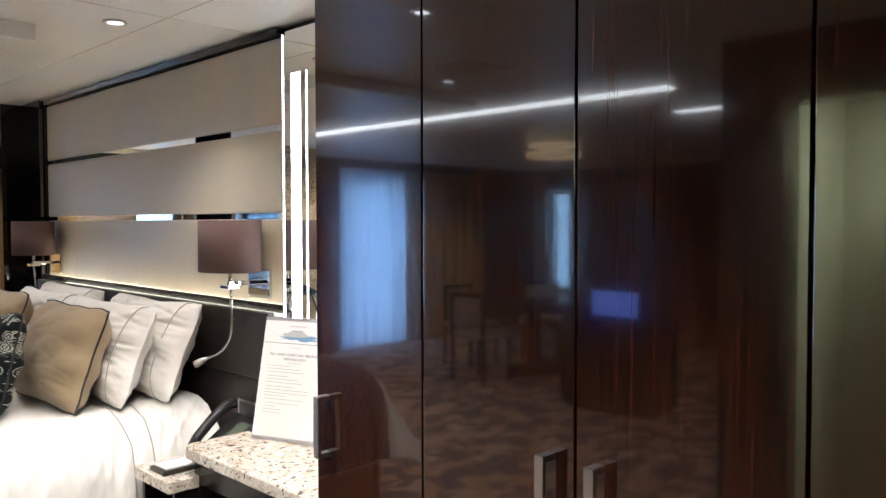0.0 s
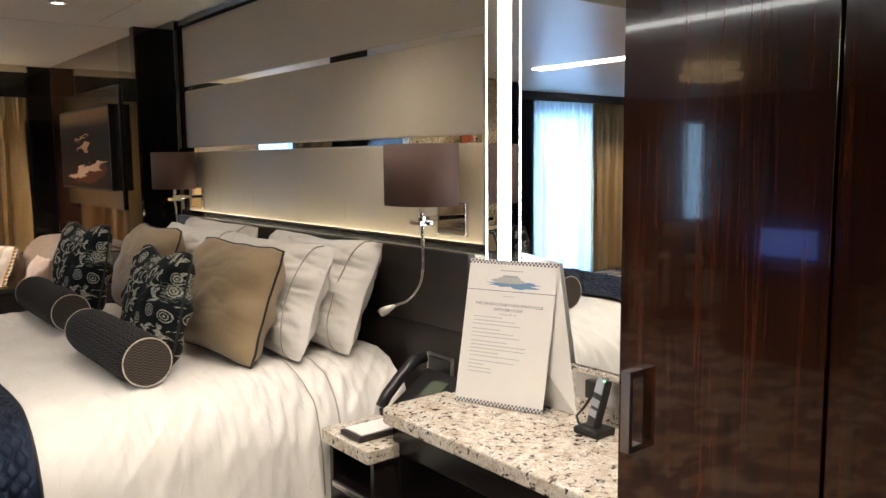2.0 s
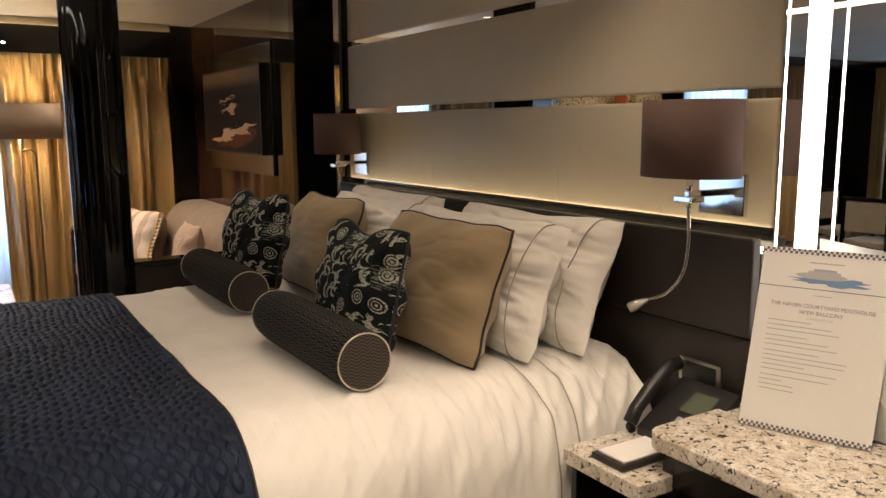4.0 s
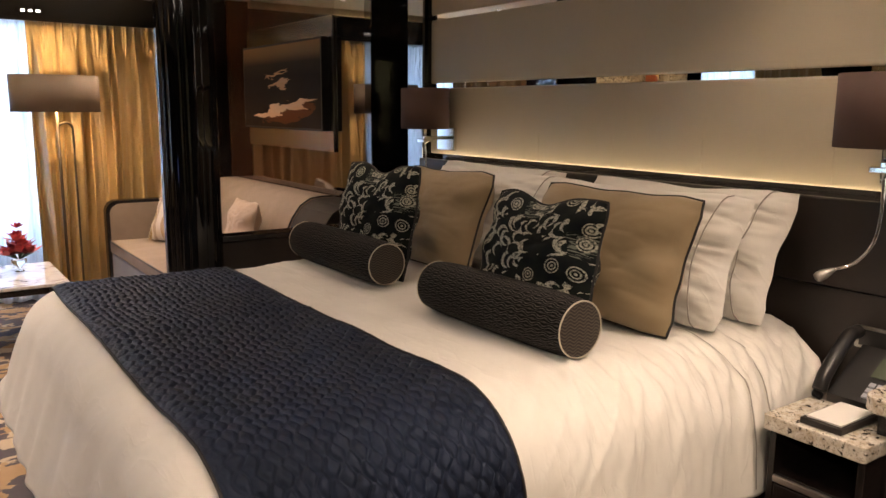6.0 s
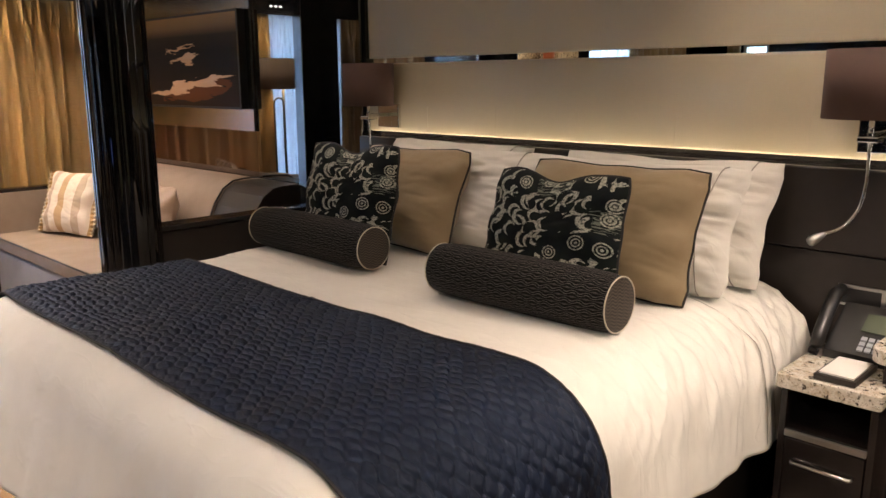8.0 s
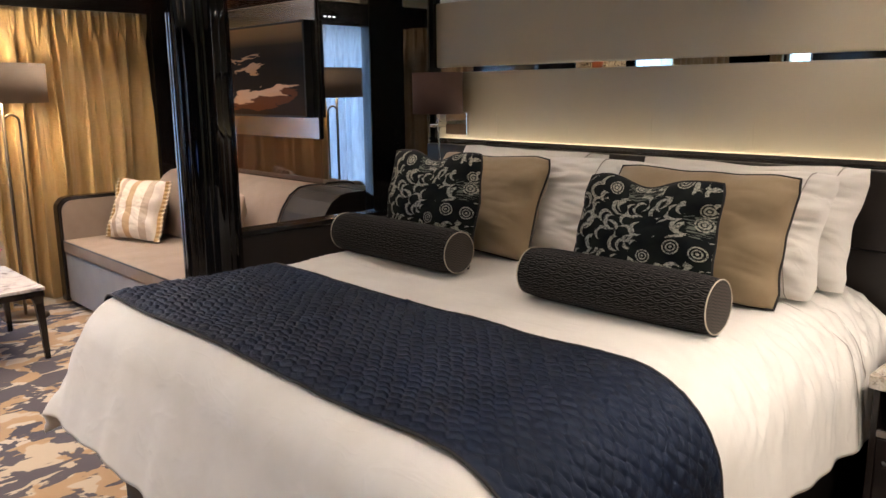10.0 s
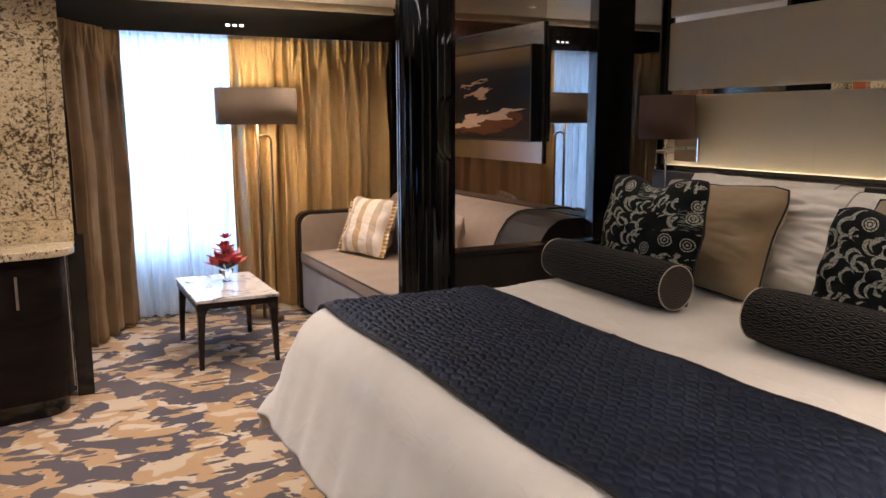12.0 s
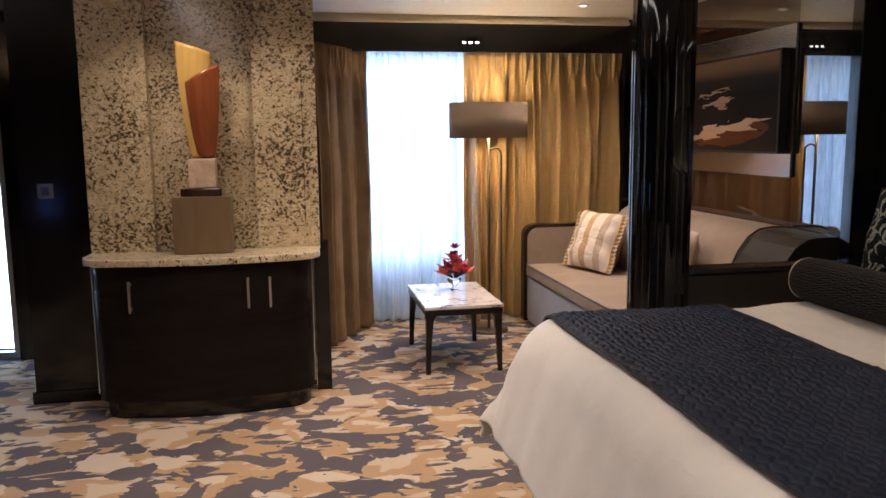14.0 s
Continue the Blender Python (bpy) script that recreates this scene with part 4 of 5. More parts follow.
part("body", lathe([(0.036, 0.001), (0.042, 0.004), (0.05, 0.05), (0.052, 0.105), (0.049, 0.105), (0.046, 0.05), (0.0005, 0.012)], (1.82, 2.17, 0.801), 28), material("cream_glaze", (0.62, 0.55, 0.44), 0.3), tumbler, "", True)

# ---- headboard ----
headboard = thing("headboard", (2.0, 4.35, 0), "wide headboard of three cream padded panels over dark leather", "headboard")


for z0, z1 in ((2.022, 2.368), (1.663, 1.996), (1.287, 1.637)):
    part("padded_panel", boxes((2.0, 2.028, 3.003, 5.695, z0, z1)), M_PANEL, headboard, "cream ribbed padded panel", True, 0.012, 4)
for z_ in (2.009, 1.650):
    part("chrome_trim", boxes((2.008, 2.028, 3.003, 5.695, z_ - 0.013, z_ + 0.013)), M_MIRROR, headboard, "mirror-polished trim strip")
for y_ in (3.4, 3.9, 4.35, 4.8, 5.25):
    part("stitched_seam", boxes((1.9985, 2.001, y_ - 0.0012, y_ + 0.0012, 1.292, 1.42)), M_PANEL, headboard)
part("leather_panel", boxes((1.925, 1.96, 3.003, 5.695, 0.985, 1.262)), M_LEATHER, headboard, "dark brown leather panel", True, 0.008, 3)
part("lower_panel", boxes((1.935, 1.96, 3.003, 5.695, 0.30, 0.98)), M_LEATHER, headboard)
part("ledge_light", boxes((1.966, 1.990, 3.02, 5.68, 1.225, 1.235)), M_LEDWARM, headboard, "hidden glowing strip behind the ledge")
part("ledge_back", boxes((1.96, 2.028, 3.003, 5.695, 0.30, 1.222)), M_WALL, headboard)
part("end_post", boxes((1.985, 2.028, 5.697, 5.713, 0.3, 2.37)), M_WALL, headboard)
outlet = thing("outlet_plate", (1.93, 3.17, 0.85), "steel framed outlet plate on the headboard", "socket")
part("plate", boxes((1.926, 1.935, 3.09, 3.24, 0.815, 0.885)), M_STEEL, outlet, "", False, 0.003)
part("insert", boxes((1.923, 1.926, 3.105, 3.225, 0.825, 0.875)), M_PLASTIC, outlet)


def wall_lamp(cy, side):
    """A bedside wall lamp; side is the way its reading arm hangs (-1 or 1 along y)."""
    lamp = thing("wall_lamp", (2.0, cy, 1.37), "chrome bedside wall lamp with a taupe drum shade and reading arm", "wall lamp", "bedside lamps")
    cx = 1.855
    part("wall_plate", boxes((1.982, 1.9985, cy - 0.085, cy + 0.075, 1.31, 1.43)), M_CHROME, lamp, "", False, 0.004)
    part("arm", boxes((cx - 0.01, 1.982, cy - 0.008, cy + 0.008, 1.366, 1.386)), M_CHROME, lamp, "", False, 0.003)
    part("stem", lathe([(0.008, 0), (0.008, 0.10)], (cx, cy, 1.34), 12), M_CHROME, lamp, "", True)
    part("collar", boxes((cx - 0.03, cx + 0.03, cy - 0.03, cy + 0.03, 1.355, 1.372)), M_CHROME, lamp, "", False, 0.003)
    sh = part("shade", lathe([(0.1445, 0.0), (0.147, 0.0), (0.147, 0.208), (0.1445, 0.208), (0.1445, 0.0)], (cx, cy, 1.425), 48, (0.8, 1.0), False), M_SHADE, lamp, "taupe fabric drum shade", True)
    part("diffuser", lathe([(0.0005, 0.0), (0.143, 0.0), (0.143, 0.003), (0.0005, 0.003)], (cx, cy, 1.432), 32, (0.8, 1.0)), M_SHADELINE, sh)
    # a gooseneck that drops straight down and then curls away
    key = [Vector((cx, cy, 1.345)), Vector((cx + 0.008, cy, 1.24)), Vector((cx + 0.003, cy + side * 0.012, 1.15)), Vector((cx - 0.025, cy + side * 0.045, 1.09)), Vector((cx - 0.06, cy + side * 0.085, 1.068))]
    pts = []
    for i in range(len(key) - 1):
        p0, p1, p2, p3 = key[max(i - 1, 0)], key[i], key[i + 1], key[min(i + 2, len(key) - 1)]
        for k in range(6):
            f = k / 6
            pts.append(0.5 * ((2 * p1) + (p2 - p0) * f + (2 * p0 - 5 * p1 + 4 * p2 - p3) * f * f + (3 * p1 - p0 - 3 * p2 + p3) * f ** 3))
    pts.append(key[-1])
    neck = part("reading_arm", tube(pts, 0.006, 8), M_CHROME, lamp, "flexible chrome reading arm", True)
    e, d = key[-1], Vector((-0.045, side * 0.035, -0.03)).normalized()
    q = d.to_track_quat("Z", "Y").to_matrix().to_4x4()
    head = lathe([(0.006, 0), (0.010, 0.012), (0.015, 0.03), (0.016, 0.05), (0.012, 0.058), (0.0005, 0.058)], (0, 0, 0), 16)
    bmesh.ops.transform(head, matrix=Matrix.Translation(e) @ q, verts=head.verts)
    part("reading_head", head, M_STEEL, neck, "brushed reading spot", True)
    return lamp


wall_lamp(3.168, 1)
wall_lamp(5.53, -1)

# ---- bed ----
BED_X0, BED_Y0, BED_Y1, BED_Z = -0.13, 3.295, 5.30, 0.858
bed = thing("bed", (1.0, 4.25, 0), "king-size bed on a dark box base", "bed")
part("base", boxes((-0.05, 1.92, 3.40, 5.14, 0.0, 0.42)), M_LEATHER, bed, "dark box base", False, 0.01)
part("mattress", boxes((0.06, 1.92, 3.47, 5.12, 0.423, 0.775)), M_LINEN, bed, "", True, 0.05, 4)


RAD_X, RAD_NEAR, RAD_FAR = 0.17, 0.25, 0.12


def drape(sx_, sy_, lift=0.0, fold=1.0):
    """Where a point of a flat cloth comes to lie when it is spread over the bed and hangs over three sides."""
    ex = max(0.0, BED_X0 + RAD_X - sx_)
    ey = min(0.0, sy_ - (BED_Y0 + RAD_NEAR)) + max(0.0, sy_ - (BED_Y1 - RAD_FAR))
    d = math.hypot(ex, ey)
    bx, by = max(sx_, BED_X0 + RAD_X), min(max(sy_, BED_Y0 + RAD_NEAR), BED_Y1 - RAD_FAR)
    swell = 0.012 * noise.noise((sx_ * 2.3, sy_ * 2.3, 0.5)) + 0.004 * noise.noise((sx_ * 9, sy_ * 7, 2.5))
    if d < 1e-6:
        return Vector((bx, by, BED_Z + lift + swell))
    ox, oy = -ex / d, ey / d
    radius = RAD_X * ox * ox + (RAD_NEAR if oy < 0 else RAD_FAR) * oy * oy
    corner = 4 * (ox * oy) ** 2
    slope = 0.30 * ox * ox + 0.10 * oy * oy + 0.30 * corner
    bend = math.pi / 2 - slope
    arc = radius * bend
    if d < arc:
        a = d / radius
        out, dropped, hang = (radius + lift) * math.sin(a), radius - (radius + lift) * math.cos(a), 0.0
    else:
        hang = (d - arc) * (1 - 0.22 * corner)
        out = (radius + lift) * math.sin(bend) + math.sin(slope) * hang
        dropped = radius - (radius + lift) * math.cos(bend) + math.cos(slope) * hang
    along = (sx_ if abs(oy) > abs(ox) else sy_) + math.atan2(oy, ox) * 0.3
    f = min(1.0, max(0.0, (d - 0.10) / 0.35))
    heavy = fold * f * (0.30 + 0.30 * corner + 0.12 * oy * oy)
    out += heavy * (0.020 * math.sin(along * 19 + 2.0 * noise.noise((along * 2, 0.3, 1))) + 0.012 * math.sin(along * 37 + 1.2) + 0.03 * noise.noise((along * 4.0, hang * 2, 3.3)))
    return Vector((bx + ox * out, by + oy * out, BED_Z - dropped + swell * (1 - f)))


OVER_X, OVER_Y = 0.53, 0.575
SHEET_X0, SHEET_Y0, SHEET_Y1 = BED_X0 + RAD_X - OVER_X, BED_Y0 + RAD_NEAR - OVER_Y, BED_Y1 - RAD_FAR + OVER_Y


def duvet_place(u, v):
    sx_ = SHEET_X0 + u * (1.88 - SHEET_X0)
    sy_ = SHEET_Y0 + v * (SHEET_Y1 - SHEET_Y0)
    p = drape(sx_, sy_)
    # pulled creases that run from the pillows over the near edge
    if sx_ > 0.72:
        for edge_y, sgn in ((BED_Y0 + 0.06, -1), (BED_Y1 - 0.06, 1)):
            edge = max(0.0, 1 - abs(sy_ - edge_y) / 0.40) ** 0.8
            w = noise.noise((sx_ * 17 + sy_ * 5 * sgn, sy_ * 2.2, 7)) + 0.6 * noise.noise((sx_ * 34 + 3 * sy_, sy_ * 3, 11))
            w = (1 - abs(w) * 1.8) * edge * min(1, (sx_ - 0.72) / 0.2)
            p.z += 0.009 * w
            p.y += sgn * 0.009 * w
    if sx_ > 0.66:
        g = min(1, (sx_ - 0.66) / 0.15)
        for edge_y, sgn in ((BED_Y0 + 0.02, -1), (BED_Y1 - 0.02, 1)):
            t_ = abs(sy_ - edge_y)
            if t_ < 0.42:
                k = noise.noise((sx_ * 11 + sgn * sy_ * 9, sy_ * 1.2, 21))
                ridge = max(0.0, 0.22 - abs(k)) / 0.22 * (1 - t_ / 0.42) * g
                p.z += 0.007 * ridge
                p.y += sgn * 0.006 * ridge
    p.z += 0.0012 * noise.noise((sx_ * 12, sy_ * 12, 4))
    return p


duvet = part("duvet", sheet(230, 260, duvet_place), M_LINEN, None, "", True)
tagged(duvet, "crumpled white cotton duvet spread over the bed", "duvet")
duvet.modifiers.new("thickness", "SOLIDIFY").thickness = 0.018


def band_place(x):
    def place(u, v):
        sy_ = SHEET_Y0 + 0.02 + v * (SHEET_Y1 - SHEET_Y0 - 0.04)
        p = duvet_place((x + 0.006 * u - SHEET_X0) / (1.88 - SHEET_X0), (sy_ - SHEET_Y0) / (SHEET_Y1 - SHEET_Y0))
        s = -1 if sy_ < 4.2 else 1
        return p + Vector((0, s * 0.003 if abs(sy_ - 4.23) > 0.8 else 0, 0.003))
    return place


for x_ in (1.50, 1.585):
    ob_ = part("embroidered_line", sheet(1, 260, band_place(x_)), M_GREYTHREAD, duvet, "fine grey embroidered line", True)

RUN_X0, RUN_X1 = -0.012, 0.645


def quilt(a, b):
    """Height of the quilting at (a, b) metres on the runner: soft ogee cells between stitched waves, with short cross stitches."""
    long, wide = 0.050, 0.0245
    f = b / wide
    swing = 0.21 * math.cos(2 * math.pi * a / long)
    n0 = math.floor(f + 0.5)
    d = min(abs(f - n - (swing if n % 2 == 0 else -swing)) for n in (n0 - 1, n0, n0 + 1)) * wide
    row = max(n for n in (n0 - 2, n0 - 1, n0, n0 + 1) if n + (swing if n % 2 == 0 else -swing) <= f)
    phase = a / long + (0.0 if row % 2 == 0 else 0.5)
    dx = abs(phase - math.floor(phase + 0.5)) * long
    valley = (1 - math.exp(-(d / 0.0046) ** 2)) * (1 - 0.8 * math.exp(-(dx / 0.0042) ** 2))
    return 0.8 * valley + 0.2 * min(1.0, d / 0.012)


def runner_place(u, v):
    sx_ = RUN_X0 + u * (RUN_X1 - RUN_X0)
    y0, y1 = SHEET_Y0 + 0.01, SHEET_Y1 - 0.01
    sy_ = y0 + v * (y1 - y0)
    rim = min(1.0, 14 * min(u, 1 - u) + 0.02)
    crease = 0.006 * math.exp(-((sy_ - 4.36 - 0.05 * sx_) / 0.010) ** 2)
    h = 0.012 + 0.0088 * quilt(sy_ + 0.012 * noise.noise((sx_ * 15, sy_ * 15, 1)), sx_ + 0.006 * math.sin(sy_ * 11) + 0.008 * noise.noise((sx_ * 19, sy_ * 19, 6))) * rim * (0.85 + 0.45 * noise.noise((sx_ * 22, sy_ * 22, 3))) + crease + 0.007 * noise.noise((sx_ * 5, sy_ * 4, 9)) + 0.0022 * noise.noise((sx_ * 45, sy_ * 45, 14))
    return drape(sx_, sy_, h)


runner = part("bed_runner", sheet(260, 1000, runner_place), M_VELVET, None, "", True)
tagged(runner, "quilted navy velvet runner laid across the bed", "bed runner")
for u_ in (0.0, 1.0):
    part("edge_binding", tube([runner_place(u_, k / 160) + Vector((0, 0, 0.001)) for k in range(161)], 0.004, 6), M_BLACKCORD, runner, "black bound edge", True)


def cushion(name, centre, width, height, thick, rx, ry, rz, mat, label, category, cord=None, group="", dent=0.0, seed=0, line=False, fringe=False, wrinkle=0.003, bow=0.0):
    """A pillow standing on its lower edge: width along its x, height along its z, thickness along its y."""
    m = pose(*centre, rx, ry, rz)
    c = thing(name, centre, label, category, group)
    rng = random.Random(seed)
    ph = [rng.uniform(0, 6.28) for _ in range(3)]

    def edge(u, v):
        a, b = 2 * u - 1, 2 * v - 1
        pull = 0.075
        x = a * width / 2 * (1 - pull * (1 - b * b))
        z = b * height / 2 * (1 - pull * (1 - a * a))
        # rounded corners
        nip = 0.05 * min(1.0, max(0, abs(a) - 0.72) * max(0, abs(b) - 0.72) / 0.0784)
        x, z = x * (1 - nip), z * (1 - nip)
        if bow:
            x, z = a * width / 2 * (1 - bow * b ** 4), b * height / 2 * (1 - bow * a ** 4)
        z += 0.010 * noise.noise((a * 2.2 + seed * 3.1, b * 1.5, 5.0)) * (b + 1) / 2
        x += 0.012 * noise.noise((b * 2.2 + seed * 1.7, a * 1.5, 8.0))
        if dent and b > -0.2:
            z -= dent * math.exp(-(a / 0.38) ** 2) * (b + 0.2) / 1.2
        return a, b, x, z

    def place(s):
        def at(u, v):
            a, b, x, z = edge(u, v)
            body = (max(0, 1 - abs(a) ** 2.8) * max(0, 1 - abs(b) ** 2.8)) ** 0.60
            y = s * thick / 2 * body * (1 + 0.04 * noise.noise((a * 2 + seed, b * 2, 1.5)))
            y += (0.003 + wrinkle) * body * noise.noise((a * 3.2 + seed, b * 3.2, s))
            fold = 1 - abs(noise.noise((a * 2.5 + 1.5 * b + seed, b * 5.0 - a, 3.0 + s))) * 3
            y += s * wrinkle * max(0, fold) * body * min(1, abs(a) + abs(b))
            # pulled creases that fan out from the corners
            ca, cb = 1 - abs(a), 1 - abs(b)
            fan = math.atan2(cb + 0.02, ca + 0.02)
            reach = math.exp(-((ca * ca + cb * cb) ** 0.5 / 0.55) ** 2)
            y -= s * wrinkle * 1.3 * reach * body * abs(math.sin(fan * 7 + ph[1] + 2 * noise.noise((a * 2 + seed, b * 2, 6))))
            y -= s * wrinkle * 1.2 * max(0, 0.16 - abs(noise.noise((a * 1.6 + 0.9 * b + seed * 2, b * 3.4, 12 + s)))) / 0.16 * body
            crease = max(0, abs(a) - 0.55) * 0.05 * math.sin(b * 9 + ph[0]) * body
            return m @ Vector((x, y + s * crease, z))
        return at
    part("front", sheet(64, 64, place(-1), True), mat, c, "", True)
    part("back", sheet(24, 24, place(1), True), mat, c, "", True)
    if cord or fringe:
        ring = []
        N = 30
        for k in range(4 * N):
            s_, f = divmod(k, N)
            f /= N
            u, v = ((f, 0), (1, f), (1 - f, 1), (0, 1 - f))[s_]
            _, _, x, z = edge(u, v)
            ring.append((x, z))
        if cord:
            part("piping", tube([m @ Vector((x, 0, z)) for x, z in ring], 0.0042, 8, True), cord, c, "contrasting piping", True)
        if fringe:
            for side_ in (1, 3):
                for label_, mat_, r0, r1 in (("gold ruffle", M_RUFFLE, 0.0, 0.036), ("cream fringe", M_FRINGE, 0.036, 0.052)):
                    bm = bmesh.new()
                    for k in range(side_ * N, (side_ + 1) * N):
                        (x, z), (x2, z2) = ring[k], ring[(k + 1) % (4 * N)]
                        s_ = 1 if x > 0 else -1
                        wob = 0.007 if k % 2 else -0.007
                        vs = [bm.verts.new(m @ Vector(p)) for p in ((x + s_ * r0, wob * (r0 > 0), z), (x + s_ * r1, wob, z - 0.004), (x2 + s_ * r1, -wob, z2 - 0.004), (x2 + s_ * r0, -wob * (r0 > 0), z2))]
                        bm.faces.new(vs)
                    bmesh.ops.remove_doubles(bm, verts=bm.verts, dist=0.0005)
                    ob = part("fringe" if r0 else "ruffle", bm, mat_, c, label_)
                    ob.modifiers.new("thickness", "SOLIDIFY").thickness = 0.004
    if line:
        ring = []
        for k in range(41):
            v = k / 40
            a, b, x, z = edge(0.90, v)
            body = (max(0, 1 - abs(a) ** 2.8) * max(0, 1 - abs(b) ** 2.8)) ** 0.52
            ring.append(m @ Vector((x, -thick / 2 * body * 1.03 - 0.003, z)))
        part("embroidered_line", tube(ring, 0.0022, 6), M_GREYTHREAD, c, "grey embroidered line", True)
    return c


# rz -90: the cushions face the foot of the bed; positive rx would lean forward, negative back to the headboard
TOPZ = BED_Z + 0.008


def stand(name, x, y, w, h, t, lean, turn, mat, label, cat, **kw):
    r = radians(lean)
    cz = TOPZ + h / 2 * math.cos(r) + t / 2 * math.sin(r) * 0.6 - 0.03
    return cushion(name, (x + h / 2 * math.sin(r), y, cz), w, h, t, -lean, 0, -90 + turn, mat, label, cat, **kw)


for y_, sd in ((3.855, 1), (4.90, 2)):
    stand("sleeping_pillow", 1.70, y_, 0.91, 0.45, 0.22, 22, 0, M_LINEN, "white cotton pillow leaning on the headboard", "pillow", group="white pillows", seed=sd, line=True, wrinkle=0.012)
    stand("sleeping_pillow", 1.52, y_ + (0.02 if sd == 1 else -0.22), 0.89, 0.445, 0.21, 21, 0, M_LINEN, "white cotton pillow with grey embroidered hem", "pillow", group="white pillows", seed=sd + 5, line=True, wrinkle=0.012)
stand("beige_cushion", 1.34, 3.815, 0.67, 0.445, 0.23, 20, 2, M_BEIGE, "gold beige cushion with black piping", "cushion", cord=M_BLACKCORD, group="beige cushions", seed=11, wrinkle=0.0024)
stand("beige_cushion", 1.37, 4.815, 0.66, 0.445, 0.23, 20, -2, M_BEIGE, "gold beige cushion with black piping", "cushion", cord=M_BLACKCORD, group="beige cushions", seed=12, wrinkle=0.0024)
stand("patterned_cushion", 1.10, 3.842, 0.49, 0.44, 0.16, 14, 1, M_RINGS, "black cushion woven with pale rings and crescents, dented top", "cushion", cord=M_BLACKCORD, group="patterned cushions", dent=0.045, seed=21, bow=0.05)
stand("patterned_cushion", 1.10, 4.825, 0.45, 0.475, 0.16, 12, 10, M_RINGS, "black cushion woven with pale rings and crescents, dented top", "cushion", cord=M_BLACKCORD, group="patterned cushions", dent=0.05, seed=22, bow=0.05)


def bolster(x0, y0, x1, y1, r, group):
    b = thing("bolster", ((x0 + x1) / 2, (y0 + y1) / 2, BED_Z), "black ripple-patterned bolster with cream piped ends", "bolster", group)
    a, c = Vector((x0, y0, BED_Z + r + 0.004)), Vector((x1, y1, BED_Z + r + 0.004))
    d = (c - a).normalized()
    side = d.cross(Vector((0, 0, 1)))

    def place(u, v):
        ang = 2 * math.pi * v
        rr = r * (1 - 0.10 * (abs(2 * u - 1)) ** 8)
        return a + (c - a) * u + rr * (math.cos(ang) * side + math.sin(ang) * Vector((0, 0, 1)))
    part("body", sheet(24, 48, place, True), M_RIPPLE, b, "", True)
    for p, s in ((a, -1), (c, 1)):
        bm = bmesh.new()
        layer = bm.loops.layers.uv.new("UVMap")
        mid = bm.verts.new(p + d * s * 0.006)
        ring = [bm.verts.new(p + 0.9 * r * (math.cos(2 * math.pi * k / 40) * side + math.sin(2 * math.pi * k / 40) * Vector((0, 0, 1)))) for k in range(40)]
        for k in range(40):
            f = bm.faces.new((mid, ring[k], ring[(k + 1) % 40]))
            for loop in f.loops:
                q = loop.vert.co - p
                loop[layer].uv = (q.dot(side) * 1.6, q.z * 1.6)
        bmesh.ops.recalc_face_normals(bm, faces=bm.faces)
        part("end_disc", bm, M_RIPPLE_END, b, "round end panel", True)
        part("piping", tube([p + 0.905 * r * (math.cos(2 * math.pi * k / 40) * side + math.sin(2 * math.pi * k / 40) * Vector((0, 0, 1))) for k in range(40)], 0.0023, 6, True), M_CORD, b, "cream piping", True)
    return b


bolster(1.01, 3.50, 1.0, 4.165, 0.086, "bolsters")
bolster(1.036, 4.55, 1.03, 5.25, 0.086, "bolsters")

# ---- nightstands ----


def nightstand(y0, y1):
    n = thing("nightstand", (1.7, (y0 + y1) / 2, 0), "dark nightstand with a granite top and steel pulls", "nightstand", "nightstands")
    part("top", prism(rounded_rect(1.482, 1.93, y0, y1, (0.012, 0, 0, 0.012), 4), 0.65, 0.693), M_GRANITE, n, "speckled granite top", False, 0.004)
    part("back", boxes((1.90, 1.93, y0 + 0.01, y1 - 0.01, 0.06, 0.648)), M_DARKWOOD, n)
    for ys in (y0 + 0.01, y1 - 0.03):
        part("side", boxes((1.51, 1.90, ys, ys + 0.02, 0.06, 0.648)), M_DARKWOOD, n, "", False, 0.002)
    part("shelf", boxes((1.515, 1.90, y0 + 0.03, y1 - 0.03, 0.50, 0.52)), M_DARKWOOD, n)
    part("shelf_lip", boxes((1.505, 1.515, y0 + 0.03, y1 - 0.03, 0.495, 0.515)), M_STEEL, n, "steel shelf edge", False, 0.002)
    d = part("drawer", boxes((1.508, 1.88, y0 + 0.033, y1 - 0.033, 0.09, 0.49)), M_DARKWOOD, n, "", False, 0.003)
    part("handle", tube([(1.50, y0 + 0.06, 0.42), (1.492, y0 + 0.062, 0.42), (1.492, y1 - 0.062, 0.42), (1.50, y1 - 0.06, 0.42)], 0.005), M_STEEL, d, "steel bar pull", True)
    part("plinth", boxes((1.55, 1.92, y0 + 0.03, y1 - 0.03, 0.0, 0.06)), M_WALL, n)
    return n


nightstand(2.96, 3.248)
nightstand(5.36, 5.70)
pad = thing("note_pad", (1.6, 3.12, 0.693), "white note pad in a brown leather tray", "note pad")
part("tray", boxes((1.50, 1.70, 3.035, 3.15, 0.695, 0.712)), M_LEATHER, pad, "brown leather tray", False, 0.003)
part("paper", boxes((1.515, 1.688, 3.045, 3.14, 0.7125, 0.717)), M_PAPER, pad)

phone = thing("telephone", (1.80, 3.15, 0.693), "black corded desk telephone with a grey display", "telephone")


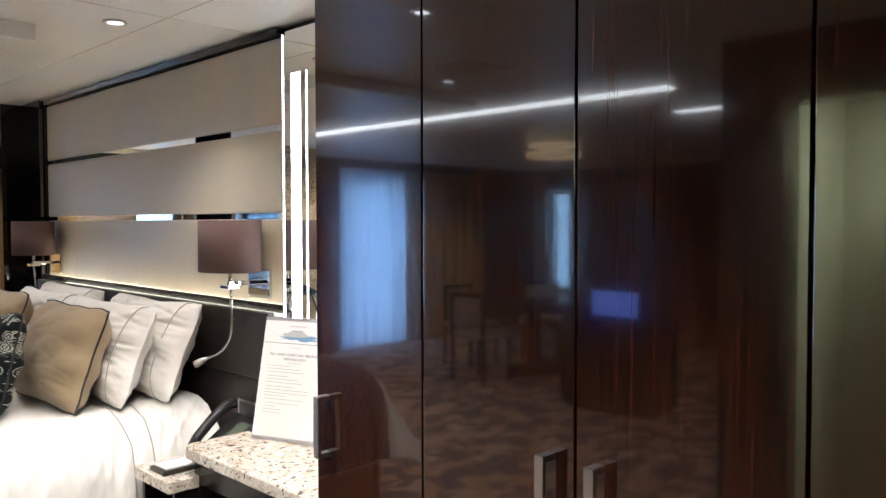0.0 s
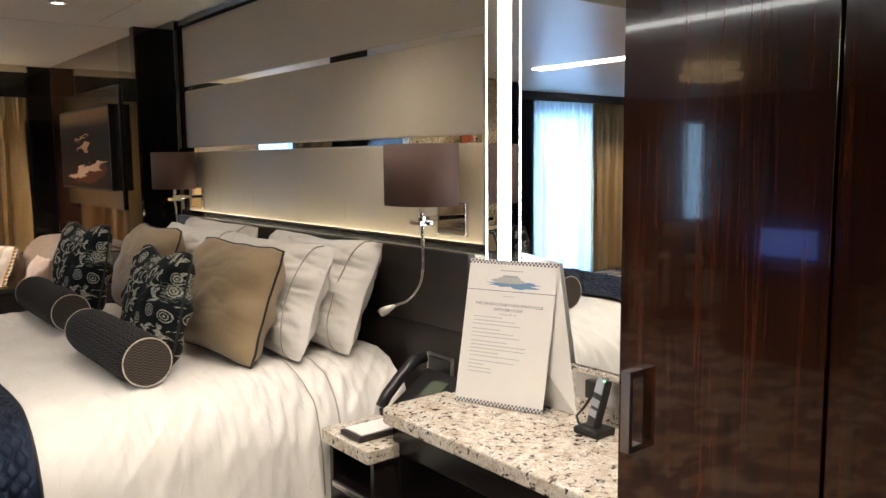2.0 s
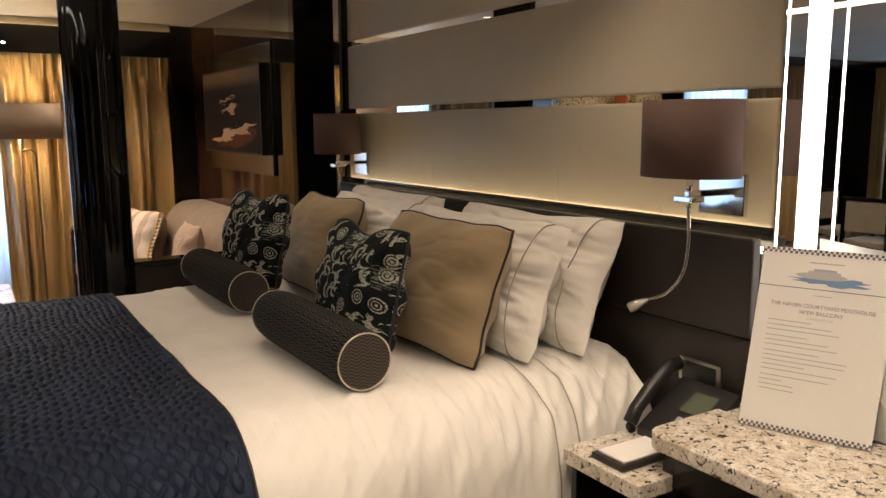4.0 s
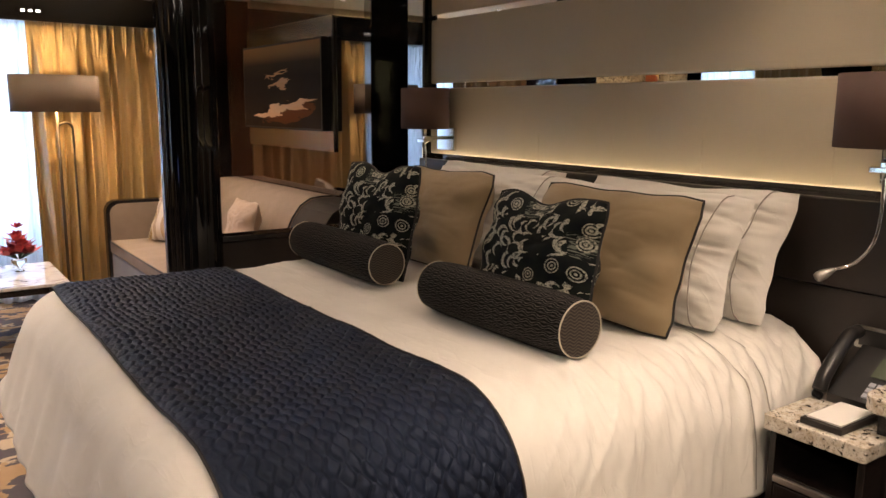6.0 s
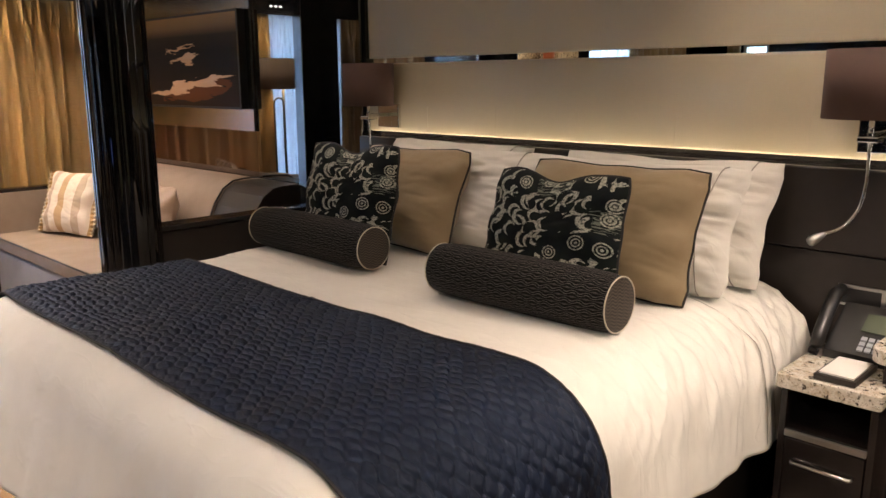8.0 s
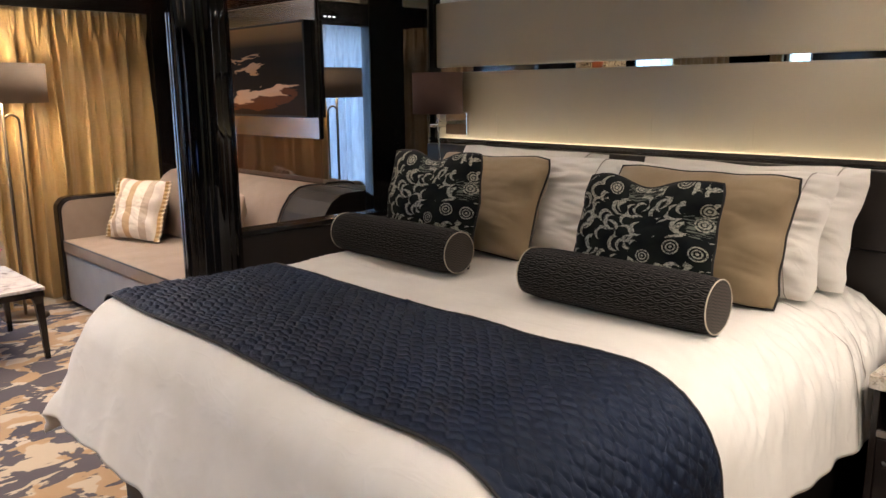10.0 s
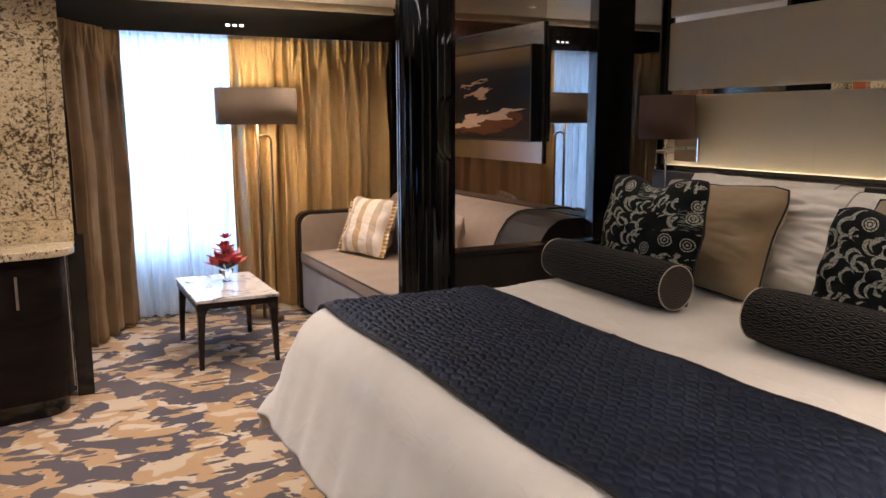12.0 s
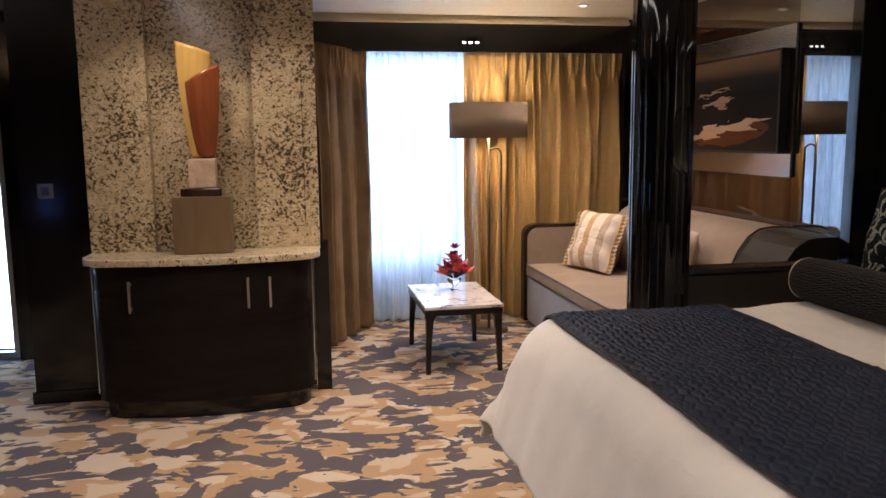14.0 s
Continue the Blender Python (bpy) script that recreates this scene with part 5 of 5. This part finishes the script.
def wedge(x0, x1, y0, y1, z0, zf, zb):
    bm = bmesh.new()
    vs = [bm.verts.new(p) for p in ((x0, y0, z0), (x1, y0, z0), (x1, y1, z0), (x0, y1, z0), (x0, y0, zf), (x1, y0, zb), (x1, y1, zb), (x0, y1, zf))]
    for f in ((3, 2, 1, 0), (4, 5, 6, 7), (0, 1, 5, 4), (1, 2, 6, 5), (2, 3, 7, 6), (3, 0, 4, 7)):
        bm.faces.new([vs[i] for i in f])
    return bm


part("body", wedge(1.72, 1.90, 3.00, 3.20, 0.695, 0.72, 0.835), M_PLASTIC, phone, "", False, 0.006)
part("display", wedge(1.80, 1.865, 3.04, 3.12, 0.775, 0.7765, 0.817), M_SCREEN, phone, "grey display", False, 0.001)
for ky in range(3):
    for kx in range(3):
        part("button", wedge(1.735 + kx * 0.018, 1.748 + kx * 0.018, 3.05 + ky * 0.022, 3.066 + ky * 0.022, 0.725, 0.7335 + kx * 0.0115, 0.741 + kx * 0.0115), M_GREYPLASTIC, phone)
hpts = [(1.705, 3.215, 0.728), (1.73, 3.218, 0.762), (1.80, 3.22, 0.825), (1.86, 3.22, 0.868), (1.90, 3.217, 0.872)]
part("handset", tube(hpts, 0.021, 12), M_PLASTIC, phone, "black handset", True)
coil = [(1.715 + 0.012 * math.cos(k * 0.9) + 0.0002 * k, 3.235 + 0.0004 * k - 0.02, 0.705 + 0.009 * math.sin(k * 0.9) + 0.0) for k in range(70)]
part("coiled_cord", tube(coil, 0.003, 5), M_PLASTIC, phone, "", True)

# ---- seating corner ----
sofa = thing("sofa", (1.4, 7.35, 0), "taupe sofa bed with a brown piped frame", "sofa")
part("seat_base", boxes((0.885, 1.78, 6.12, 8.50, 0.04, 0.40)), M_SOFAFRONT, sofa, "grey upholstered front", True, 0.02, 3)
part("seat_cushion", boxes((0.872, 1.60, 6.12, 8.50, 0.404, 0.50)), M_SOFA, sofa, "", True, 0.025, 4)
part("seat_piping", tube([(0.876, 6.14, 0.492), (0.876, 8.49, 0.492)], 0.006), M_LEATHER, sofa, "dark piping", True)
arm_out = [(0.86, 0.04)] + [(0.86 + 0.09 - 0.09 * math.cos(a), 0.72 + 0.09 * math.sin(a)) for a in [radians(9 * k) for k in range(11)]] + [(1.80, 0.81), (1.80, 0.04)]


def arm_prism(y0, y1, grow=0.0):
    bm = bmesh.new()
    cx, cz = 1.33, 0.42
    lo = [bm.verts.new((cx + (x - cx) * (1 - grow), y0, cz + (z - cz) * (1 - grow * 1.2))) for x, z in arm_out]
    hi = [bm.verts.new((v.co.x, y1, v.co.z)) for v in lo]
    bm.faces.new(lo)
    bm.faces.new(list(reversed(hi)))
    for i in range(len(lo)):
        j = (i + 1) % len(lo)
        bm.faces.new((lo[j], lo[i], hi[i], hi[j]))
    bmesh.ops.recalc_face_normals(bm, faces=bm.faces)
    return bm


part("arm_frame", arm_prism(8.505, 8.60), M_DARKWOOD, sofa, "brown wooden arm frame", False, 0.006)
part("arm_pad", arm_prism(8.492, 8.5048, 0.055), M_SOFA, sofa)
back_out = [(1.50, 0.50), (1.515, 0.60), (1.55, 0.72), (1.60, 0.83), (1.66, 0.91), (1.73, 0.952), (1.80, 0.96), (1.92, 0.96), (1.92, 0.06), (1.79, 0.06), (1.79, 0.50)]
bm_ = bmesh.new()
lo_ = [bm_.verts.new((x, 6.68, z)) for x, z in back_out]
hi_ = [bm_.verts.new((x, 8.50, z)) for x, z in back_out]
bm_.faces.new(lo_)
bm_.faces.new(list(reversed(hi_)))
for i_ in range(len(lo_)):
    j_ = (i_ + 1) % len(lo_)
    bm_.faces.new((lo_[j_], lo_[i_], hi_[i_], hi_[j_]))
bmesh.ops.recalc_face_normals(bm_, faces=bm_.faces)
part("backrest", bm_, M_SOFA, sofa, "", True, 0.02, 3)
bm_ = bmesh.new()
lo_ = [bm_.verts.new((x + (0.008 if x < 1.75 else 0), 6.25, z - (0.006 if z > 0.6 else 0))) for x, z in back_out]
hi_ = [bm_.verts.new((v.co.x, 6.677, v.co.z)) for v in lo_]
bm_.faces.new(lo_)
bm_.faces.new(list(reversed(hi_)))
for i_ in range(len(lo_)):
    j_ = (i_ + 1) % len(lo_)
    bm_.faces.new((lo_[j_], lo_[i_], hi_[i_], hi_[j_]))
bmesh.ops.recalc_face_normals(bm_, faces=bm_.faces)
part("backrest_end", bm_, M_LEATHER, sofa, "dark brown rounded end panel")
part("backrest_piping", tube([(x - 0.002, 6.678, z + 0.003) for x, z in back_out[:8]], 0.006, 6), M_LEATHER, sofa, "dark piping", True)
cushion("striped_cushion", (1.28, 8.10, 0.50 + 0.222), 0.47, 0.46, 0.17, -22, 0, -72, M_STRIPE, "cream and brown striped cushion with a fringe", "cushion", fringe=True, seed=31)
cushion("sofa_cushion", (1.44, 8.22, 0.50 + 0.20), 0.42, 0.40, 0.15, -12, 0, -90, M_SOFA, "plain taupe cushion on the sofa", "cushion", seed=32)
cushion("sofa_cushion", (1.42, 7.09, 0.50 + 0.215), 0.42, 0.43, 0.17, -12, 0, -90, M_PEACH, "plain pale peach cushion on the sofa", "cushion", seed=33)

art = thing("picture", (1.87, 7.4, 1.68), "framed sunset river picture on a brushed silver panel", "picture")
part("silver_panel", boxes((1.912, 1.926, 6.695, 8.16, 1.245, 2.112)), M_SILVER, art, "brushed silver backing panel", False, 0.002)
part("frame", boxes((1.858, 1.911, 6.742, 8.11, 1.379, 1.982)), M_BLACKFRAME, art, "deep black frame", False, 0.003)
part("canvas", sheet(1, 1, lambda u, v: (1.8565, 8.095 - 1.338 * u, 1.394 + 0.573 * v), True), M_ART, art, "dark aerial river picture")

table = thing("coffee_table", (0.15, 7.7, 0), "black coffee table with a veined marble top", "coffee table")
part("top", boxes((-0.12, 0.39, 7.35, 8.16, 0.42, 0.44)), M_MARBLE, table, "veined marble top", False, 0.003)
part("apron", boxes((-0.115, 0.385, 7.355, 8.155, 0.380, 0.418)), M_DARKWOOD, table, "", False, 0.004)


def leg(x, y, sx_, sy_):
    bm = bmesh.new()
    pts = []
    for z, w, o in ((0.0, 0.028, 0.0), (0.2, 0.036, 0.006), (0.34, 0.046, 0.014), (0.383, 0.066, 0.022)):
        cx, cy = x + sx_ * o, y + sy_ * o
        pts.append([bm.verts.new((cx + dx * w / 2, cy + dy * w / 2, z)) for dx, dy in ((-1, -1), (1, -1), (1, 1), (-1, 1))])
    for a, b in zip(pts, pts[1:]):
        for i in range(4):
            j = (i + 1) % 4
            bm.faces.new((a[i], a[j], b[j], b[i]))
    bm.faces.new(list(reversed(pts[0])))
    bm.faces.new(pts[-1])
    return bm


for x_, y_, sx_, sy_ in ((-0.10, 7.375, 1, 1), (0.37, 7.375, -1, 1), (-0.10, 8.135, 1, -1), (0.37, 8.135, -1, -1)):
    part("leg", leg(x_, y_, sx_, sy_), M_DARKWOOD, table, "", False, 0.003)

flowers = thing("flower_arrangement", (0.17, 7.87, 0.44), "red silk flowers in a small glass vase", "flowers")
part("vase", lathe([(0.022, 0), (0.03, 0.004), (0.012, 0.02), (0.014, 0.035), (0.045, 0.06), (0.048, 0.085)], (0.17, 7.87, 0.441), 24), M_GLASS, flowers, "small clear glass vase", True)
rng = random.Random(8)


def blossom(c, size, seed):
    r2 = random.Random(seed)
    bm = bmesh.new()
    for ring_, n_, tilt in ((0, 4, 70), (1, 6, 45), (2, 7, 15)):
        for k in range(n_):
            az = 360 * k / n_ + r2.uniform(-15, 15)
            m = Matrix.Translation(c) @ pose(0, 0, 0, 0, 0, az) @ pose(0, 0, 0, 0, -tilt + r2.uniform(-10, 10), 0)
            L, W = size * (0.55 + 0.22 * ring_), size * (0.30 + 0.1 * ring_)
            ps = [(0, -W * 0.25, 0), (0, W * 0.25, 0), (L * 0.6, W * 0.5, 0.004), (L, W * 0.2, 0.010), (L, -W * 0.2, 0.010), (L * 0.6, -W * 0.5, 0.004)]
            bm.faces.new([bm.verts.new(m @ Vector(p)) for p in ps])
    return bm


for k in range(9):
    a = 2.4 * k
    rad = 0.025 + 0.010 * k if k < 7 else 0.02
    c = (0.17 + rad * math.cos(a), 7.87 + rad * math.sin(a), 0.555 + 0.012 * (k % 4) + (0.06 if k >= 7 else 0))
    part("blossom", blossom(c, 0.085 + 0.015 * rng.random(), k), M_PINK if k % 3 else M_PETAL, flowers, "", False)
part("blossom", blossom((0.165, 7.87, 0.675), 0.07, 77), M_PETAL, flowers)
part("blossom", blossom((0.175, 7.865, 0.735), 0.055, 78), M_PETAL, flowers)
for k in range(7):
    a = 0.9 * k + 0.3
    bm = bmesh.new()
    L = 0.10 + 0.02 * (k % 3)
    base, tip = Vector((0.17, 7.87, 0.52)), Vector((0.17 + L * math.cos(a), 7.87 + L * math.sin(a), 0.57 + 0.02 * (k % 2)))
    s = (tip - base).cross(Vector((0, 0, 1))).normalized() * 0.018
    mid = (base + tip) / 2 + Vector((0, 0, 0.015))
    vs = [bm.verts.new(p) for p in (base, mid + s, tip, mid - s)]
    bm.faces.new(vs)
    part("leaf", bm, M_LEAF, flowers)

floor_lamp = thing("floor_lamp", (0.60, 8.55, 0), "tall bronze floor lamp with a wide taupe drum shade, lit", "floor lamp")
LX, LY = 0.552, 8.42
part("base", lathe([(0.0005, 0), (0.15, 0), (0.15, 0.012), (0.14, 0.02), (0.0005, 0.022)], (LX, LY, 0.0), 36), M_BRONZE, floor_lamp, "", True)
part("pole", tube([(LX, LY, 0.02), (LX, LY, 1.55)], 0.011, 12), M_BRONZE, floor_lamp, "", True)
hoop = [(LX + 0.05 - 0.05 * math.cos(radians(a)), LY, 1.36 + 0.05 * math.sin(radians(a))) for a in range(0, 181, 15)]
part("hoop", tube([(LX, LY, 0.03)] + hoop + [(LX + 0.10, LY, 0.03)], 0.008, 10), M_BRONZE, floor_lamp, "second bent pole", True)
fs = part("shade", lathe([(0.297, 0.0), (0.30, 0.0), (0.30, 0.262), (0.297, 0.262), (0.297, 0.0)], (LX, LY, 1.487), 48, (1.0, 0.55), False), M_SHADEWIDE, floor_lamp, "wide taupe drum shade", True)
bulb = part("bulb", lathe([(0.0005, 0), (0.03, 0.02), (0.035, 0.05), (0.02, 0.09), (0.0005, 0.095)], (LX, LY, 1.56), 16), emitter("warm_bulb", (1.0, 0.78, 0.45), 60.0), floor_lamp, "glowing bulb", True)
dl_ = bpy.data.lights.new("floor_lamp_glow", "POINT")
dl_.energy, dl_.color, dl_.shadow_soft_size = 12, (1.0, 0.76, 0.42), 0.05
new("floor_lamp_glow", dl_).location = (LX, LY, 1.545)
du_ = bpy.data.lights.new("floor_lamp_uplight", "POINT")
du_.energy, du_.color, du_.shadow_soft_size = 22, (1.0, 0.76, 0.42), 0.04
new("floor_lamp_uplight", du_).location = (LX, LY, 1.70)

# ---- sideboard and sculpture ----


def bow(x0, x1, y_front, y_back, r, n=14, belly=0.05):
    """A bow-fronted outline with rounded ends."""
    out = [(x1, y_back)]
    for k in range(n + 1):
        a = radians(90 * k / n)
        out.append((x1 - r + r * math.cos(a), y_front + r - r * math.sin(a)))
    for k in range(1, 12):
        f = k / 12
        out.append((x1 - r + (x0 + r - (x1 - r)) * f, y_front - belly * math.sin(math.pi * f)))
    for k in range(n + 1):
        a = radians(90 + 90 * k / n)
        out.append((x0 + r + r * math.cos(a), y_front + r - r * math.sin(a)))
    out.append((x0, y_back))
    return out


side = thing("sideboard", (-1.37, 7.0, 0), "bow-fronted black lacquer sideboard with steel pulls", "sideboard")
part("body", prism(bow(-1.985, -0.812, 6.90, 7.165, 0.16), 0.10, 0.84), M_CABINET, side, "", True).data.set_sharp_from_angle(angle=radians(40))
part("plinth", prism(bow(-1.95, -0.84, 6.93, 7.165, 0.15), 0.0, 0.10), M_WALL, side, "", True).data.set_sharp_from_angle(angle=radians(40))
for x_ in (-1.76, -1.155, -1.04):
    part("pull", boxes((x_ - 0.006, x_ + 0.006, 6.835, 6.85, 0.60, 0.765), (x_ - 0.005, x_ + 0.005, 6.85, 6.92, 0.61, 0.622), (x_ - 0.005, x_ + 0.005, 6.85, 6.92, 0.742, 0.754)), M_STEEL, side, "steel bar pull")
for x_ in (-1.982, -0.815):
    part("edge_strip", boxes((x_ - 0.006, x_ + 0.006, 7.03, 7.045, 0.12, 0.84)), M_STEEL, side, "steel edge strip")
tagged(part("sideboard_top", prism(bow(-2.02, -0.765, 6.865, 7.168, 0.17), 0.842, 0.88), M_TOPSTONE, None, "", False, 0.006), "speckled granite top of the sideboard", "worktop").name = "stone_top"

sculpture = thing("sculpture", (-1.40, 7.06, 0.88), "abstract red and yellow carved wood vessel on a plinth", "sculpture")
part("plinth", boxes((-1.542, -1.237, 6.98, 7.16, 0.882, 1.19)), M_PLINTH, sculpture, "bronze plinth block", False, 0.004)
part("foot", boxes((-1.497, -1.282, 7.0, 7.14, 1.192, 1.235)), M_MACASSAR, sculpture, "", False, 0.004)
part("stone_block", boxes((-1.452, -1.310, 7.01, 7.13, 1.237, 1.395)), M_ONYX, sculpture, "pale onyx block", False, 0.008)


def shell(name, base, top, z_left, z_right, mat, y, bulge, curve):
    """One carved leaf of the vessel, from its base (x, x) to its top (x, x), with a slanting rim."""
    z0 = 1.397

    def place(u, v):
        zt = z_left + (z_right - z_left) * u
        z = z0 + (zt - z0) * v
        f = min(1.0, (z - z0) / 0.6)
        g = math.sin(f * math.pi / 2) ** curve
        left, right = base[0] + (top[0] - base[0]) * g, base[1] + (top[1] - base[1]) * g
        return (left + (right - left) * u, y - bulge * math.sin(math.pi * u) * (0.3 + 0.7 * f), z)
    ob = part(name, sheet(20, 28, place), mat, sculpture, "", True)
    ob.modifiers.new("thickness", "SOLIDIFY").thickness = 0.012


shell("yellow_shell", (-1.435, -1.34), (-1.495, -1.315), 2.02, 1.965, M_YELLOWWOOD, 7.085, 0.03, 0.9)
shell("red_shell", (-1.385, -1.318), (-1.455, -1.268), 1.80, 1.90, M_ORANGEWOOD, 7.05, 0.05, 0.55)

switch = thing("light_switch", (-2.35, 7.30, 1.27), "brushed steel light switch plate", "switch")
part("plate", boxes((-2.30, -2.216, 7.291, 7.299, 1.18, 1.262)), M_STEEL, switch, "", False, 0.003)
part("rocker", boxes((-2.28, -2.236, 7.287, 7.291, 1.198, 1.244)), M_SILVER, switch)

# ---- dining corner, seen in the mirror and the gloss ----
dtable = thing("dining_table", (-4.15, 5.65, 0), "round black dining table on a pedestal", "dining table")
part("tabletop", lathe([(0.0005, 0.72), (0.60, 0.72), (0.62, 0.735), (0.60, 0.75), (0.0005, 0.75)], (-4.15, 5.65, 0), 48), M_DARKWOOD, dtable, "", True)
part("pedestal", lathe([(0.30, 0), (0.30, 0.03), (0.08, 0.06), (0.07, 0.68), (0.14, 0.72)], (-4.15, 5.65, 0), 32), M_DARKWOOD, dtable, "", True)


def dining_chair():
    c = thing("dining_chair", (0, 0, 0), "dark wooden dining chair with cream upholstery", "dining chair", "chairs round the dining table")
    part("seat", boxes((-0.24, 0.24, -0.23, 0.22, 0.44, 0.50)), M_CHAIRCLOTH, c, "cream seat", True, 0.02, 3)
    for x_ in (-0.21, 0.21):
        part("leg", boxes((x_ - 0.018, x_ + 0.018, -0.21, -0.175, 0, 0.44)), M_DARKWOOD, c, "", False, 0.004)
        part("back_post", boxes((x_ - 0.018, x_ + 0.018, 0.19, 0.225, 0, 0.88)), M_DARKWOOD, c, "", False, 0.004)
    part("backrest", boxes((-0.19, 0.19, 0.185, 0.225, 0.58, 0.86)), M_CHAIRCLOTH, c, "cream backrest", True, 0.012, 3)
    part("top_rail", boxes((-0.228, 0.228, 0.18, 0.23, 0.865, 0.90)), M_DARKWOOD, c, "", False, 0.006)
    return c


first_chair = dining_chair()
first_chair.matrix_basis = pose(-3.95, 6.40, 0, 0, 0, 0)
for cx_, cy_, rz_ in ((-3.38, 5.72, -90), (-4.85, 6.1, 55), (-4.25, 4.85, 180)):
    copy_thing(first_chair, pose(cx_, cy_, 0, 0, 0, rz_))
drum_light = thing("ceiling_drum_light", (-3.63, 5.0, CEIL), "warm lit double drum light on the ceiling", "ceiling light")
AMBER = emitter("amber_shade", (1.0, 0.62, 0.26), 1.6)
for z0_, z1_, r_ in ((2.345, 2.385, 0.24), (2.25, 2.30, 0.27)):
    part("drum", lathe([(r_ - 0.01, 0), (r_, 0), (r_, z1_ - z0_), (r_ - 0.01, z1_ - z0_), (r_ - 0.01, 0)], (-3.63, 5.0, z0_), 40, (1, 1), False), AMBER, drum_light, "glowing amber drum", True)
part("stem", tube([(-3.63, 5.0, 2.25), (-3.63, 5.0, CEIL)], 0.012), M_STEEL, drum_light)
for a_ in (0, 90):
    part("spider", boxes((-3.63 - (0.262 if a_ == 0 else 0.006), -3.63 + (0.262 if a_ == 0 else 0.006), 5.0 - (0.262 if a_ else 0.006), 5.0 + (0.262 if a_ else 0.006), 2.262, 2.27)), M_STEEL, drum_light)
# cabinet added only to carry the blue panel
blue_base = thing("media_cabinet", (-3.2, 4.05, 0), "low black lacquered cabinet, added to carry the blue panel", "cabinet")
part("body", boxes((-3.50, -3.08, 3.60, 4.50, 0.06, 0.68)), M_DARKWOOD, blue_base, "", False, 0.006)
part("top", boxes((-3.52, -3.06, 3.58, 4.52, 0.683, 0.71)), M_LACQUER, blue_base, "", False, 0.004)
part("plinth", boxes((-3.47, -3.11, 3.63, 4.47, 0.0, 0.058)), M_WALL, blue_base)
# made-up television: its glow stands in for a blue patch in the wardrobe gloss
blue_panel = thing("television", (-3.2, 4.05, 0.71), "small flat television, added to give a blue reflected patch", "television")
part("foot", boxes((-3.30, -3.14, 3.90, 4.16, 0.712, 0.722)), M_PLASTIC, blue_panel, "", False, 0.003)
part("neck", boxes((-3.24, -3.22, 4.0, 4.06, 0.722, 0.78)), M_PLASTIC, blue_panel)
part("housing", boxes((-3.24, -3.205, 3.78, 4.26, 0.76, 1.04)), M_PLASTIC, blue_panel, "", False, 0.005)
part("screen", boxes((-3.204, -3.202, 3.795, 4.245, 0.81, 1.025)), emitter("blue_patch_glow", (0.03, 0.22, 0.95), 1.5), blue_panel, "blue glow for the reflected patch")
